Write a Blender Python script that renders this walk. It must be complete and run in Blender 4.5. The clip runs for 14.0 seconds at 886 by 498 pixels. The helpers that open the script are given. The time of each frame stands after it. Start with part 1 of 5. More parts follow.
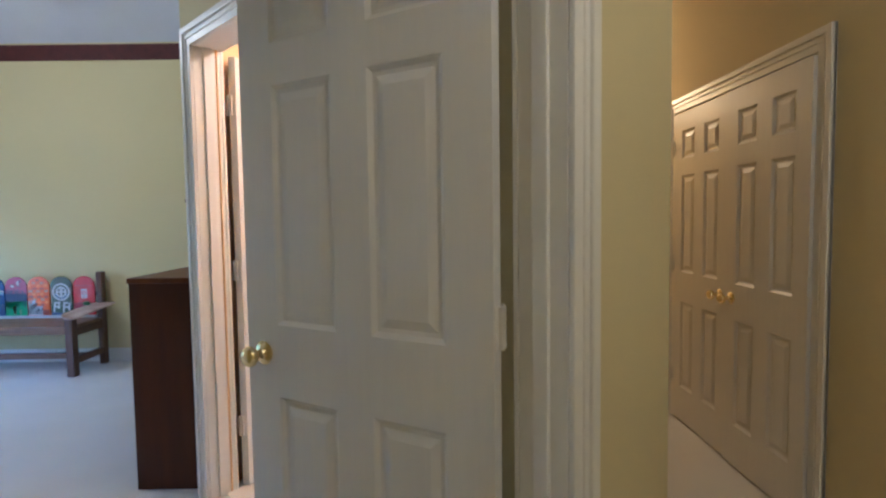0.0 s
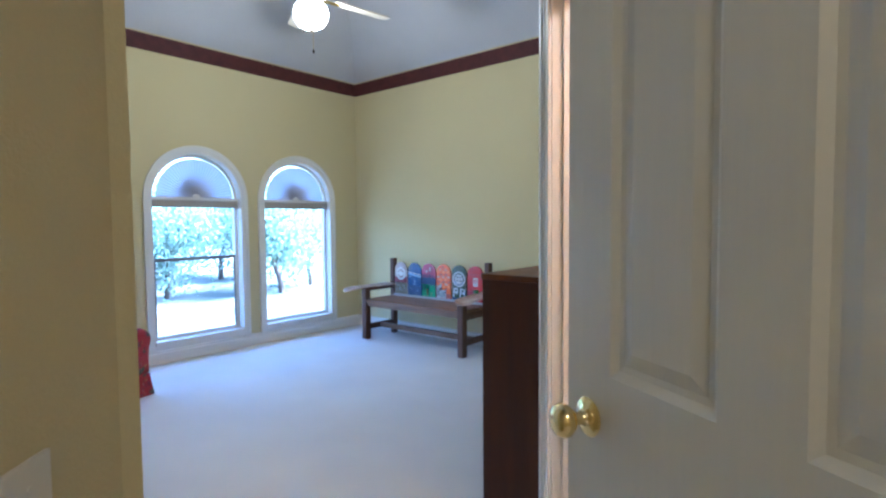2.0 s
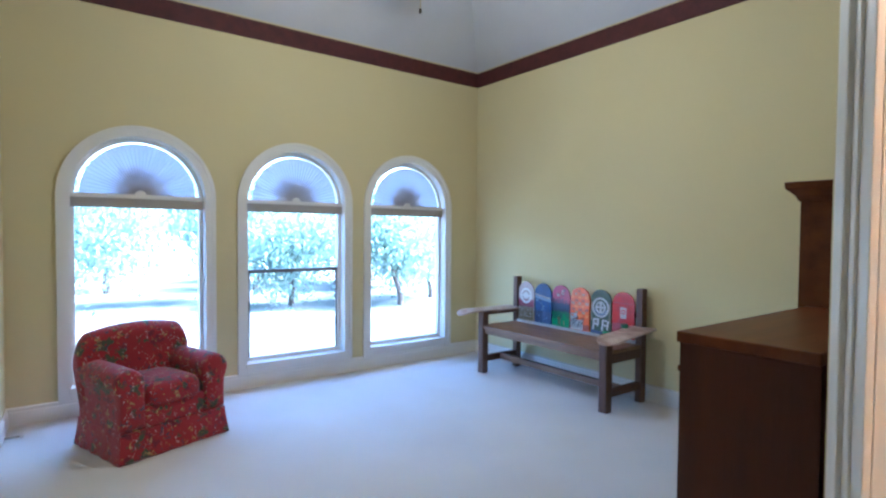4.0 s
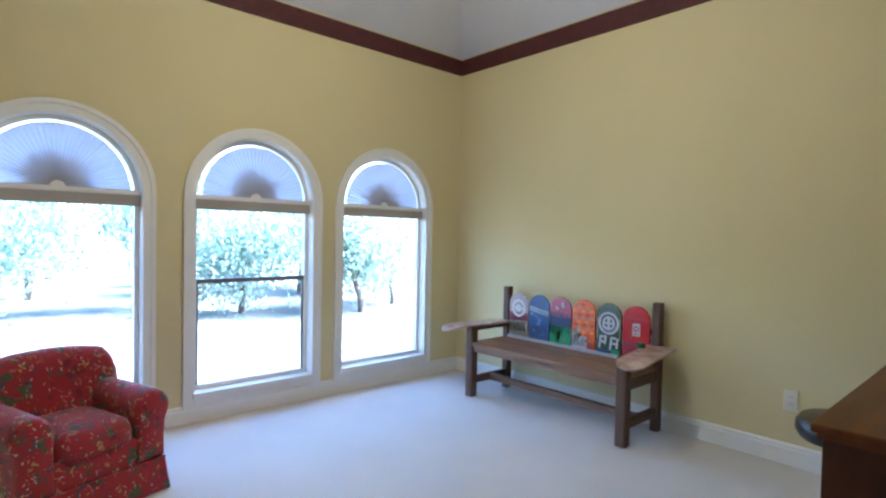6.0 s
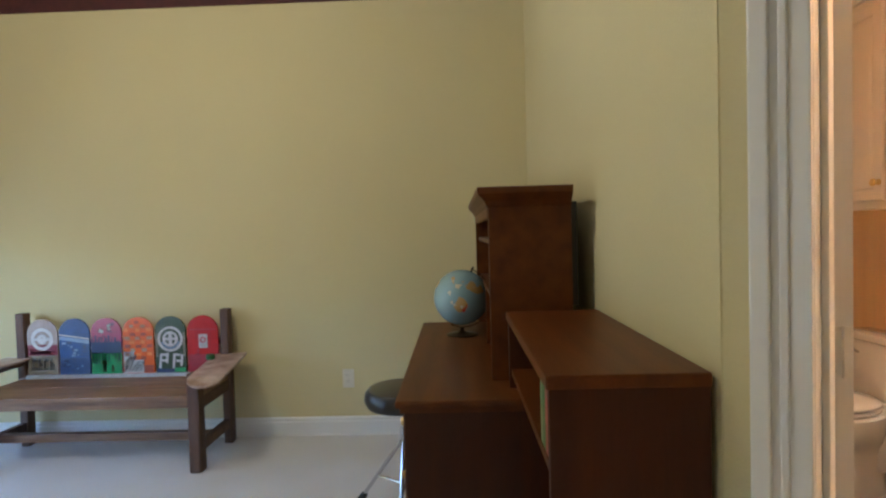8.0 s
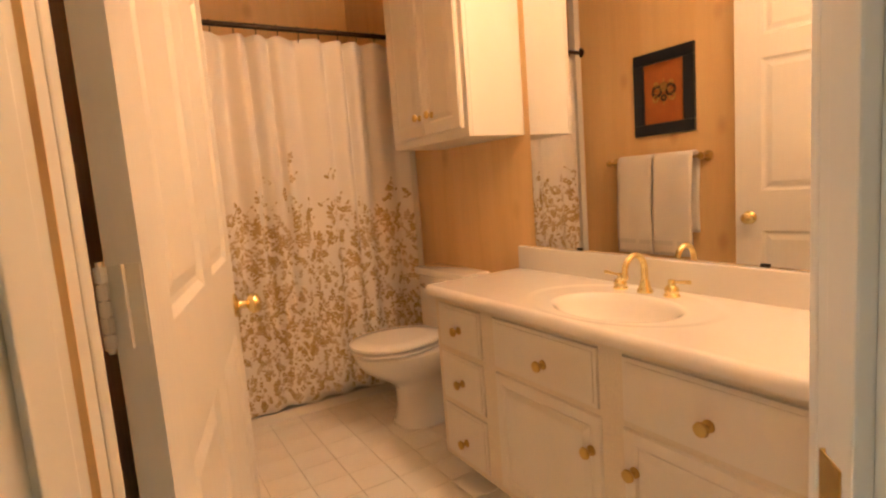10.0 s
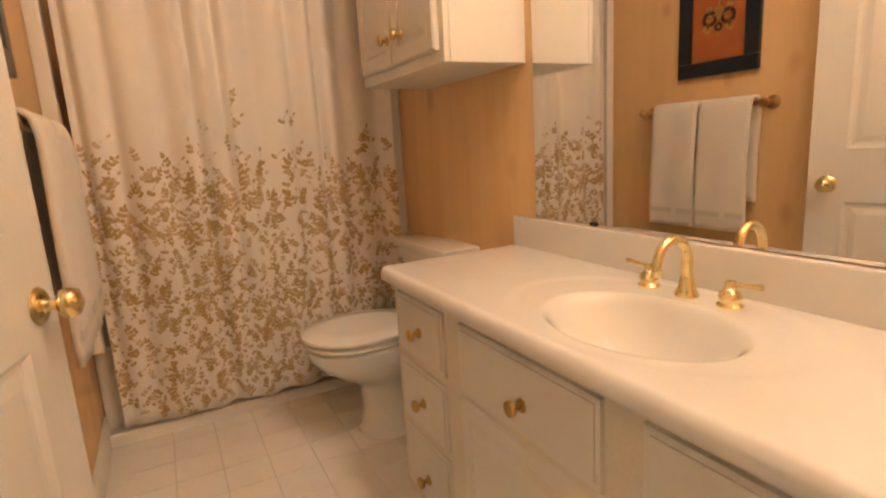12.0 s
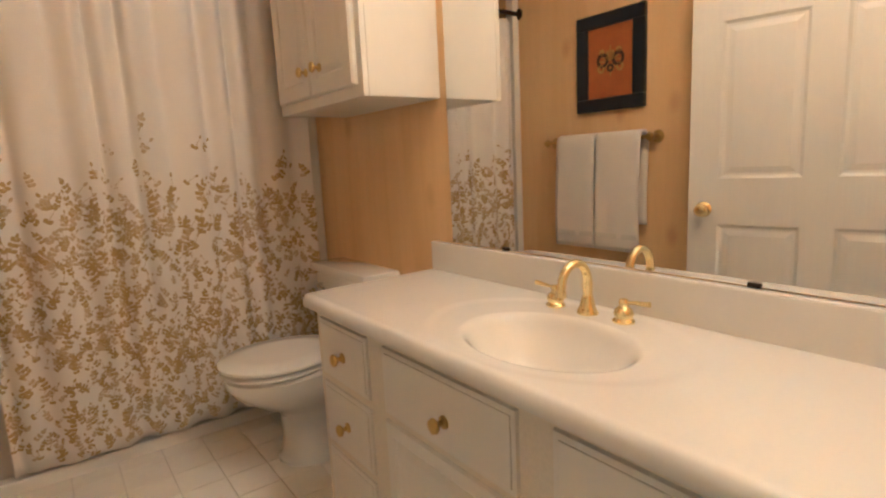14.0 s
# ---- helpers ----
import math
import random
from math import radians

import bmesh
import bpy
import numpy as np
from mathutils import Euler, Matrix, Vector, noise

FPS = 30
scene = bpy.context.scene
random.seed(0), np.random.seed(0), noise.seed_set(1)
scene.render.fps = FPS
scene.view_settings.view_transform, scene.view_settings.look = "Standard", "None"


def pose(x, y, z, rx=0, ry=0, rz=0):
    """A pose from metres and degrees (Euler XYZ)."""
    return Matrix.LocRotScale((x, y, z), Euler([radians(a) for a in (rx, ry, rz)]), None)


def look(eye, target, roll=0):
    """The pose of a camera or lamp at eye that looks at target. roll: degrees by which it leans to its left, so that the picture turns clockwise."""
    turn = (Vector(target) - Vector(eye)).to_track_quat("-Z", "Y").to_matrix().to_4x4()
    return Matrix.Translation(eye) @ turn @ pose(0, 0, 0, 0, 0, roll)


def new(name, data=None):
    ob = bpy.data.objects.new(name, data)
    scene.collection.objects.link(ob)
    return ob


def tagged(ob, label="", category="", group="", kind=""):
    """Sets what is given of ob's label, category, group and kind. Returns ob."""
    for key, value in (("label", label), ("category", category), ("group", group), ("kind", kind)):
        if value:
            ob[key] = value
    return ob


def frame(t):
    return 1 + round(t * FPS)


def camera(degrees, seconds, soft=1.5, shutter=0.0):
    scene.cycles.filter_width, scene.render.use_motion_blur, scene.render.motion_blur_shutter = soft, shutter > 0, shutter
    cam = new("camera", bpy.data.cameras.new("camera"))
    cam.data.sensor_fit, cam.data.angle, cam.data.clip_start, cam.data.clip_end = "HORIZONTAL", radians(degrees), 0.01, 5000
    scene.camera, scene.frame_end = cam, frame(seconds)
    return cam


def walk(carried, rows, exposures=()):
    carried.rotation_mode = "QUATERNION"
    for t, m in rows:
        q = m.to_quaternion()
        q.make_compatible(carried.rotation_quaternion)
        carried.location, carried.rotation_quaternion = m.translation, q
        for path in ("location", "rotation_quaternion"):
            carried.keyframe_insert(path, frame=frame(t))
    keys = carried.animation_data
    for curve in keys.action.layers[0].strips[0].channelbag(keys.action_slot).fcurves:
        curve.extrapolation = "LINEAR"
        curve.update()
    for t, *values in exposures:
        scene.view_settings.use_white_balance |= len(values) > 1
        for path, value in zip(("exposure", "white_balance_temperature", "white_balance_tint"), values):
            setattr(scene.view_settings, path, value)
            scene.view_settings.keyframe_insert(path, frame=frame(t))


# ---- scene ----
cam = camera(79.4, 14.0, soft=2.3)
PATH = [
    (0, (5.031, -4.893, 1.272), (5.048, -2.897, 1.156), -0.8),
    (0.5, (5.065, -4.736, 1.264), (4.678, -2.776, 1.153), -0.4),
    (1, (5.103, -4.569, 1.259), (4.292, -2.744, 1.147), -0.4),
    (1.5, (5.088, -4.428, 1.241), (3.974, -2.771, 1.129), -0.8),
    (2, (4.927, -4.276, 1.238), (3.645, -2.744, 1.134), -0.5),
    (2.5, (4.785, -4.086, 1.243), (3.346, -2.700, 1.150), -0.5),
    (3, (4.635, -3.883, 1.250), (3.074, -2.635, 1.170), -0.2),
    (3.2, (4.570, -3.812, 1.248), (2.980, -2.601, 1.175), -0.2),
    (5.3, (3.747, -3.418, 1.223), (2.147, -2.219, 1.177), 1.1),
    (5.5, (3.705, -3.415, 1.227), (2.129, -2.185, 1.180), 1.1),
    (6, (3.620, -3.430, 1.241), (2.129, -2.097, 1.192), 1.1),
    (6.5, (3.547, -3.446, 1.256), (2.219, -1.952, 1.208), 0.8),
    (7, (3.485, -3.370, 1.238), (2.410, -1.685, 1.218), 1.1),
    (7.5, (3.470, -3.335, 1.255), (2.782, -1.457, 1.222), 0.3),
    (8, (3.430, -3.345, 1.268), (3.378, -1.347, 1.206), -1.6),
    (8.5, (3.476, -3.278, 1.218), (3.989, -1.346, 1.160), -2.2),
    (9, (3.685, -3.230, 1.196), (4.513, -1.413, 1.088), -2.7),
    (9.2, (3.776, -3.213, 1.184), (4.700, -1.444, 1.057), -3.0),
    (11.3, (4.469, -2.741, 1.107), (5.488, -1.061, 0.730), -3.9),
    (12, (4.540, -2.676, 1.096), (5.443, -0.933, 0.712), -3.4),
    (12.5, (4.541, -2.665, 1.092), (5.404, -0.899, 0.725), -3.1),
    (13.2, (4.543, -2.662, 1.099), (5.433, -0.906, 0.749), -2.9),
    (14, (4.498, -2.724, 1.122), (5.674, -1.140, 0.798), -2.8),
]
EXPOSURES = [(0, 3.75, 4150, 14), (1, 3.84, 3850, 11), (1.5, 3.8, 3980, 13), (3.2, 3.8, 4180, 13), (5.3, 3.8, 4550, 14), (7, 3.72, 4800, 13), (8, 3.7, 5000, 12), (8.5, 3.62, 5850, 15), (9.2, 3.6, 6300, 21), (10.2, 3.5, 6000, 15), (11.3, 3.45, 5300, 9), (12.5, 3.42, 4850, 7), (14, 3.32, 4350, 2)]
walk(cam, [(t, look(eye, target, roll)) for t, eye, target, roll in PATH], EXPOSURES)

# ---- world, sun, lamps ----
world = bpy.data.worlds.new("world")
scene.world = world
world.use_nodes = True
wn = world.node_tree
sky = wn.nodes.new("ShaderNodeTexSky")
sky.sky_type, sky.sun_disc, sky.sun_elevation, sky.sun_rotation = "NISHITA", False, radians(50), radians(24)
sky.dust_density, sky.air_density = 3.0, 1.2
wn.links.new(sky.outputs[0], wn.nodes["Background"].inputs[0])
wn.nodes["Background"].inputs[1].default_value = 0.15


def lamp(name, kind, energy, colour, m, **more):
    data = bpy.data.lights.new(name, kind)
    data.energy, data.color = energy, colour
    if "size" in more:
        data.shape, data.size, data.size_y = "RECTANGLE", more["size"], more["size_y"]
    if "soft" in more:
        data.shadow_soft_size = more["soft"]
    if "angle" in more:
        data.angle = radians(more["angle"])
    ob = new(name, data)
    ob.matrix_world = m
    return ob


lamp("sun", "SUN", 5.0, (1, 0.95, 0.87), look((10, 22, 29), (0, 0, 0)), angle=0.5)
FAN = (1.83, -1.97)
lamp("fan_bulb", "POINT", 2.1, (1, 0.74, 0.40), pose(FAN[0], FAN[1], 2.60), soft=0.06)
# unseen warm lamp added at the hall's far end to light its doors
lamp("unseen_hall_lamp", "POINT", 3.2, (1, 0.55, 0.19), pose(6.05, -0.2, 2.3), soft=0.10)
# second unseen lamp, added behind the camera to brighten the open bedroom door
lamp("unseen_hall_lamp", "POINT", 1.9, (1, 0.72, 0.40), pose(5.9, -4.9, 2.5), soft=0.10)
BULBS = (-2.05, -2.4, -2.75)
for dy in BULBS:
    lamp("vanity_bulb", "POINT", 1.48, (1, 0.575, 0.265), pose(5.25, dy, 2.40), soft=0.06)

# ---- materials ----
def mat(name, colour, rough=0.5, metal=0.0, second=None, scale=3.0, mixing=0.5, bump=0.0, bump_scale=120.0, stretch=(1, 1, 1), fine=0.06, coat=0.0, sheen=0.0):
    """Two colours mixed by a broad noise, a fine grain over both, and a fine relief."""
    m = bpy.data.materials.new(name)
    m.use_nodes = True
    n, l = m.node_tree.nodes, m.node_tree.links
    b = n["Principled BSDF"]
    b.inputs["Roughness"].default_value, b.inputs["Metallic"].default_value = rough, metal
    b.inputs["Coat Weight"].default_value = coat
    b.inputs["Sheen Weight"].default_value = sheen
    tc = n.new("ShaderNodeTexCoord")
    mp = n.new("ShaderNodeMapping")
    mp.inputs["Scale"].default_value = stretch
    l.new(tc.outputs["Object"], mp.inputs["Vector"])
    broad = n.new("ShaderNodeTexNoise")
    broad.inputs["Scale"].default_value, broad.inputs["Detail"].default_value = scale, 5
    l.new(mp.outputs[0], broad.inputs["Vector"])
    grain = n.new("ShaderNodeTexNoise")
    grain.inputs["Scale"].default_value, grain.inputs["Detail"].default_value = bump_scale, 3
    l.new(mp.outputs[0], grain.inputs["Vector"])
    ramp = n.new("ShaderNodeMapRange")
    ramp.inputs[1].default_value, ramp.inputs[2].default_value = 0.5 - mixing / 2, 0.5 + mixing / 2
    l.new(broad.outputs["Fac"], ramp.inputs[0])
    mix = n.new("ShaderNodeMix")
    mix.data_type = "RGBA"
    second = second or tuple(c * 0.93 for c in colour)
    mix.inputs["A"].default_value, mix.inputs["B"].default_value = (*colour, 1), (*second, 1)
    l.new(ramp.outputs[0], mix.inputs["Factor"])
    hsv = n.new("ShaderNodeHueSaturation")
    val = n.new("ShaderNodeMapRange")
    val.inputs[3].default_value, val.inputs[4].default_value = 1 - fine * 2, 1 + fine * 2
    l.new(grain.outputs["Fac"], val.inputs[0])
    l.new(val.outputs[0], hsv.inputs["Value"])
    l.new(mix.outputs["Result"], hsv.inputs["Color"])
    l.new(hsv.outputs[0], b.inputs["Base Color"])
    if bump:
        bp = n.new("ShaderNodeBump")
        bp.inputs["Strength"].default_value, bp.inputs["Distance"].default_value = bump, 0.004
        l.new(grain.outputs["Fac"], bp.inputs["Height"])
        l.new(bp.outputs[0], b.inputs["Normal"])
    return m


def nodes_of(m):
    return m.node_tree.nodes, m.node_tree.links, m.node_tree.nodes["Principled BSDF"]


WALL = mat("wall_paint", (0.63, 0.55, 0.295), 0.85, second=(0.605, 0.525, 0.275), scale=1.5, bump=0.25, bump_scale=160, fine=0.015)
CEIL = mat("ceiling_paint", (0.59, 0.59, 0.60), 0.9, bump=0.5, bump_scale=90, fine=0.03)
# unseen bath ceiling, made paler than CEIL to bounce more light down
BATHCEIL = mat("bath_bounce_ceiling", (0.72, 0.71, 0.69), 0.9, bump=0.4, bump_scale=90, fine=0.02)
WHITE = mat("white_trim_paint", (0.78, 0.76, 0.70), 0.32, scale=2, bump=0.05, bump_scale=60, fine=0.01)
DOORW = mat("white_door_paint", (0.72, 0.70, 0.65), 0.38, scale=2, bump=0.22, bump_scale=70, stretch=(1, 1, 0.08), fine=0.015)
BORDER = mat("burgundy_border", (0.085, 0.016, 0.014), 0.7, second=(0.05, 0.01, 0.01), scale=14, bump=0.2, bump_scale=60, fine=0.12)
CARPET = mat("carpet", (0.72, 0.69, 0.63), 0.97, second=(0.65, 0.62, 0.56), scale=2.2, bump=1.0, bump_scale=260, fine=0.16, sheen=0.3)
BRASS = mat("brass", (0.90, 0.75, 0.36), 0.15, 1.0, scale=20, fine=0.02)
AGED = mat("antique_brass", (0.54, 0.39, 0.13), 0.28, 1.0, scale=30, fine=0.05)
HINGE = mat("painted_hinge", (0.74, 0.71, 0.63), 0.35, 0.0, fine=0.03)
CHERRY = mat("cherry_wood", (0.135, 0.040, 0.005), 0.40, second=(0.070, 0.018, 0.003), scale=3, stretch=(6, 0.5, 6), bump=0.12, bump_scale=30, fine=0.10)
# cherry in a darker tone for side, back, pedestal and plinth panels
DARKPANEL = mat("darker_cherry_panel", (0.070, 0.019, 0.004), 0.45, second=(0.040, 0.012, 0.006), scale=3, stretch=(6, 6, 0.5), bump=0.10, bump_scale=30, fine=0.08)
BENCHW = mat("bench_wood", (0.31, 0.175, 0.085), 0.45, second=(0.115, 0.060, 0.032), scale=4, stretch=(0.8, 9, 9), bump=0.5, bump_scale=26, fine=0.16)
POSTW = mat("post_wood", (0.13, 0.066, 0.036), 0.55, second=(0.065, 0.034, 0.022), scale=4, stretch=(9, 9, 0.8), bump=0.5, bump_scale=26, fine=0.16)
BLACKV = mat("black_vinyl", (0.012, 0.013, 0.018), 0.3, bump=0.2, bump_scale=150, coat=0.2)
CHROME = mat("chrome", (0.62, 0.62, 0.64), 0.12, 1.0, fine=0.01)
RUBBER = mat("black_rubber", (0.012, 0.012, 0.012), 0.7)
PLASTIC = mat("ivory_plastic", (0.72, 0.68, 0.58), 0.35, fine=0.01)
DARKHOLE = mat("dark_slot", (0.02, 0.02, 0.02), 0.8)
LACQ = mat("cream_lacquer", (0.68, 0.655, 0.59), 0.33, second=(0.65, 0.615, 0.54), scale=5, bump=0.05, bump_scale=40, stretch=(1, 1, 0.3), fine=0.015)
GLAZE = mat("cabinet_edge_glaze", (0.66, 0.60, 0.48), 0.5, scale=8, fine=0.05)
MARBLE = mat("cultured_marble", (0.70, 0.68, 0.635), 0.12, second=(0.67, 0.645, 0.595), scale=4, fine=0.01, coat=0.4)
CERAMIC = mat("ceramic", (0.80, 0.78, 0.73), 0.10, fine=0.005, coat=0.5)
TILE = mat("floor_tile", (0.88, 0.855, 0.80), 0.25, second=(0.82, 0.79, 0.72), scale=6, bump=0.05, bump_scale=30, fine=0.02)
GROUT = mat("grout", (0.80, 0.77, 0.70), 0.9, bump=0.3)
TERRY = mat("terry_cloth", (0.82, 0.77, 0.69), 0.98, bump=1.0, bump_scale=320, fine=0.06, sheen=0.5)
BRONZE = mat("dark_bronze", (0.045, 0.032, 0.022), 0.35, 0.8)
BLACKF = mat("black_frame", (0.010, 0.014, 0.020), 0.3, bump=0.1, bump_scale=50)
SHADE = mat("pleated_shade", (0.60, 0.58, 0.56), 0.9, fine=0.02)
BLIND = mat("blind_stack", (0.42, 0.38, 0.33), 0.7, scale=4, stretch=(1, 1, 40), fine=0.05)
FANW = mat("fan_blade", (0.70, 0.64, 0.50), 0.4, scale=4, stretch=(1, 8, 1), fine=0.03)
SASH = mat("dark_sash", (0.16, 0.15, 0.14), 0.4, 0.3)
BARK = mat("bark", (0.10, 0.075, 0.055), 0.95, second=(0.05, 0.04, 0.03), scale=6, bump=1.0, bump_scale=30, fine=0.2)
# second colour paints the trees' dappled shade onto the ground as dark patches
GRASS = mat("ground_painted_shade", (0.19, 0.18, 0.15), 0.98, second=(0.045, 0.055, 0.05), scale=0.55, mixing=0.22, bump=1.0, bump_scale=14, fine=0.2)
LEAF = mat("leaf", (0.17, 0.215, 0.20), 0.32, second=(0.12, 0.16, 0.15), scale=0.8, fine=0.15)
for wood in (CHERRY, DARKPANEL):
    nodes_of(wood)[2].inputs["Specular IOR Level"].default_value = 0.25
PAGE = mat("book_page", (0.62, 0.58, 0.48), 0.8)


def leafy(m):
    n, l, b = nodes_of(m)
    b.inputs["Transmission Weight"].default_value = 0.0
    info = n.new("ShaderNodeNewGeometry")
    mr = n.new("ShaderNodeMapRange")
    mr.inputs[3].default_value, mr.inputs[4].default_value = 0.6, 1.6
    l.new(info.outputs["Random Per Island"], mr.inputs[0])
    hs = n.new("ShaderNodeHueSaturation")
    src = b.inputs["Base Color"].links[0].from_socket
    l.new(src, hs.inputs["Color"])
    l.new(mr.outputs[0], hs.inputs["Value"])
    l.new(hs.outputs[0], b.inputs["Base Color"])


leafy(LEAF)


def translucent(m, colour, amount):
    n, l, b = nodes_of(m)
    t = n.new("ShaderNodeBsdfTranslucent")
    t.inputs[0].default_value = (*colour, 1)
    mx = n.new("ShaderNodeMixShader")
    mx.inputs[0].default_value = amount
    l.new(b.outputs[0], mx.inputs[1])
    l.new(t.outputs[0], mx.inputs[2])
    l.new(mx.outputs[0], n["Material Output"].inputs[0])


translucent(SHADE, (0.30, 0.31, 0.36), 0.55)
# brownish see-through tint for the layers that darken the fan shade's hub
HUBDARK = mat("hub_darkening_cloth", (0.42, 0.37, 0.33), 0.9, fine=0.02)
translucent(HUBDARK, (0.62, 0.56, 0.52), 0.85)
translucent(LEAF, (0.34, 0.45, 0.33), 0.5)


def glassy(name, colour=(1, 1, 1), rough=0.0):
    m = bpy.data.materials.new(name)
    m.use_nodes = True
    n, l, b = nodes_of(m)
    b.inputs["Base Color"].default_value = (*colour, 1)
    b.inputs["Roughness"].default_value, b.inputs["Transmission Weight"].default_value, b.inputs["IOR"].default_value = rough, 1.0, 1.01
    return m


PANE = glassy("window_glass", (0.97, 0.99, 1.0))
MIRROR = mat("mirror_silver", (0.86, 0.86, 0.84), 0.01, 1.0, fine=0.0)


def glow(name, colour, strength):
    m = bpy.data.materials.new(name)
    m.use_nodes = True
    b = m.node_tree.nodes["Principled BSDF"]
    b.inputs["Base Color"].default_value = (0.8, 0.78, 0.72, 1)
    b.inputs["Emission Color"].default_value = (*colour, 1)
    b.inputs["Emission Strength"].default_value = strength
    return m


BULB = glow("lit_frosted_glass", (1, 0.84, 0.58), 2.2)


def pine():
    """Pale knotty pine wallpaper in vertical boards."""
    m = mat("pine_wallpaper", (0.76, 0.53, 0.25), 0.55, second=(0.67, 0.44, 0.19), scale=2.2, stretch=(5, 5, 0.35), bump=0.05, bump_scale=18, fine=0.025)
    n, l, b = nodes_of(m)
    tc = n.new("ShaderNodeTexCoord")
    mp = n.new("ShaderNodeMapping")
    mp.inputs["Scale"].default_value = (1, 1, 0.6)
    l.new(tc.outputs["Object"], mp.inputs["Vector"])
    v = n.new("ShaderNodeTexVoronoi")
    v.inputs["Scale"].default_value = 4.2
    l.new(mp.outputs[0], v.inputs["Vector"])
    mr = n.new("ShaderNodeMapRange")
    mr.inputs[1].default_value, mr.inputs[2].default_value = 0.05, 0.17
    mr.inputs[3].default_value, mr.inputs[4].default_value = 0.55, 0.0
    l.new(v.outputs["Distance"], mr.inputs[0])
    mx = n.new("ShaderNodeMix")
    mx.data_type = "RGBA"
    src = b.inputs["Base Color"].links[0].from_socket
    l.new(src, mx.inputs["A"])
    mx.inputs["B"].default_value = (0.46, 0.27, 0.12, 1)
    l.new(mr.outputs[0], mx.inputs["Factor"])
    l.new(mx.outputs["Result"], b.inputs["Base Color"])
    return m


PINE = pine()


def blotches(name, base, rough, layers, bump=0.3):
    """Cloth print: scattered blotches of several colours. layers: scale, size, colour, offset."""
    m = mat(name, base, rough, second=tuple(c * 0.8 for c in base), scale=6, bump=bump, bump_scale=300, fine=0.05, sheen=0.2)
    n, l, b = nodes_of(m)
    src = b.inputs["Base Color"].links[0].from_socket
    tc = n.new("ShaderNodeTexCoord")
    for scale, size, colour, shift in layers:
        mp = n.new("ShaderNodeMapping")
        mp.inputs["Location"].default_value = (shift, shift * 0.7, shift * 1.3)
        l.new(tc.outputs["Object"], mp.inputs["Vector"])
        wob = n.new("ShaderNodeTexNoise")
        wob.inputs["Scale"].default_value = scale * 2.4
        l.new(mp.outputs[0], wob.inputs["Vector"])
        add = n.new("ShaderNodeMix")
        add.data_type = "VECTOR"
        add.inputs["Factor"].default_value = 0.10
        l.new(mp.outputs[0], add.inputs[4])
        l.new(wob.outputs["Color"], add.inputs[5])
        v = n.new("ShaderNodeTexVoronoi")
        v.inputs["Scale"].default_value = scale
        l.new(add.outputs[1], v.inputs["Vector"])
        th = n.new("ShaderNodeMapRange")
        th.inputs[1].default_value, th.inputs[2].default_value = size, size * 1.15
        th.inputs[3].default_value, th.inputs[4].default_value = 1.0, 0.0
        l.new(v.outputs["Distance"], th.inputs[0])
        mx = n.new("ShaderNodeMix")
        mx.data_type = "RGBA"
        l.new(src, mx.inputs["A"])
        mx.inputs["B"].default_value = (*colour, 1)
        l.new(th.outputs[0], mx.inputs["Factor"])
        src = mx.outputs["Result"]
    l.new(src, b.inputs["Base Color"])
    return m


FABRIC = blotches("red_print_cloth", (0.31, 0.012, 0.02), 0.8, [(10, 0.24, (0.055, 0.07, 0.035), 0.0), (14, 0.21, (0.10, 0.05, 0.03), 3.1), (19, 0.20, (0.36, 0.25, 0.07), 5.7), (23, 0.16, (0.50, 0.42, 0.33), 8.2), (17, 0.18, (0.05, 0.045, 0.07), 1.4), (12, 0.20, (0.14, 0.010, 0.025), 11.4)])


CURTAIN = mat("curtain_cloth", (0.82, 0.785, 0.735), 0.85, scale=3, bump=0.3, bump_scale=350, fine=0.03)
SPRIG = mat("olive_sprig_print", (0.46, 0.34, 0.135), 0.85, second=(0.37, 0.27, 0.105), scale=6, fine=0.1)
TANSPRIG = mat("tan_sprig_print", (0.56, 0.46, 0.29), 0.85, second=(0.48, 0.38, 0.23), scale=6, fine=0.1)


# ---- mesh helpers ----
def part(name, bm, material, parent=None, label="", smooth=False):
    """Links a bmesh as one mesh object under a thing or a part."""
    me = bpy.data.meshes.new(name)
    bmesh.ops.recalc_face_normals(bm, faces=bm.faces[:])
    bm.to_mesh(me)
    bm.free()
    me.materials.append(material)
    if smooth:
        me.shade_smooth()
        me.set_sharp_from_angle(angle=radians(38))
    ob = new(name, me)
    if parent:
        ob.parent = parent
    if label:
        ob["label"] = label
    return ob


def thing(name, m=None, label="", category="", group="", kind=""):
    ob = new(name)
    ob.empty_display_size = 0.1
    if m is not None:
        ob.matrix_world = m
    return tagged(ob, label, category, group, kind)


def box(x0, y0, z0, x1, y1, z1, bevel=0.0, bm=None, m=None):
    bm = bm or bmesh.new()
    r = bmesh.ops.create_cube(bm, size=1.0)
    for v in r["verts"]:
        v.co = Vector(((x0 + x1) / 2 + v.co.x * (x1 - x0), (y0 + y1) / 2 + v.co.y * (y1 - y0), (z0 + z1) / 2 + v.co.z * (z1 - z0)))
    if bevel:
        edges = list({e for v in r["verts"] for e in v.link_edges})
        done = bmesh.ops.bevel(bm, geom=edges, offset=bevel, segments=2, affect="EDGES", profile=0.6)
        if m is not None:
            bmesh.ops.transform(bm, matrix=m, verts=list({v for f in done["faces"] for v in f.verts} | {v for v in r["verts"] if v.is_valid}))
    elif m is not None:
        bmesh.ops.transform(bm, matrix=m, verts=r["verts"])
    return bm


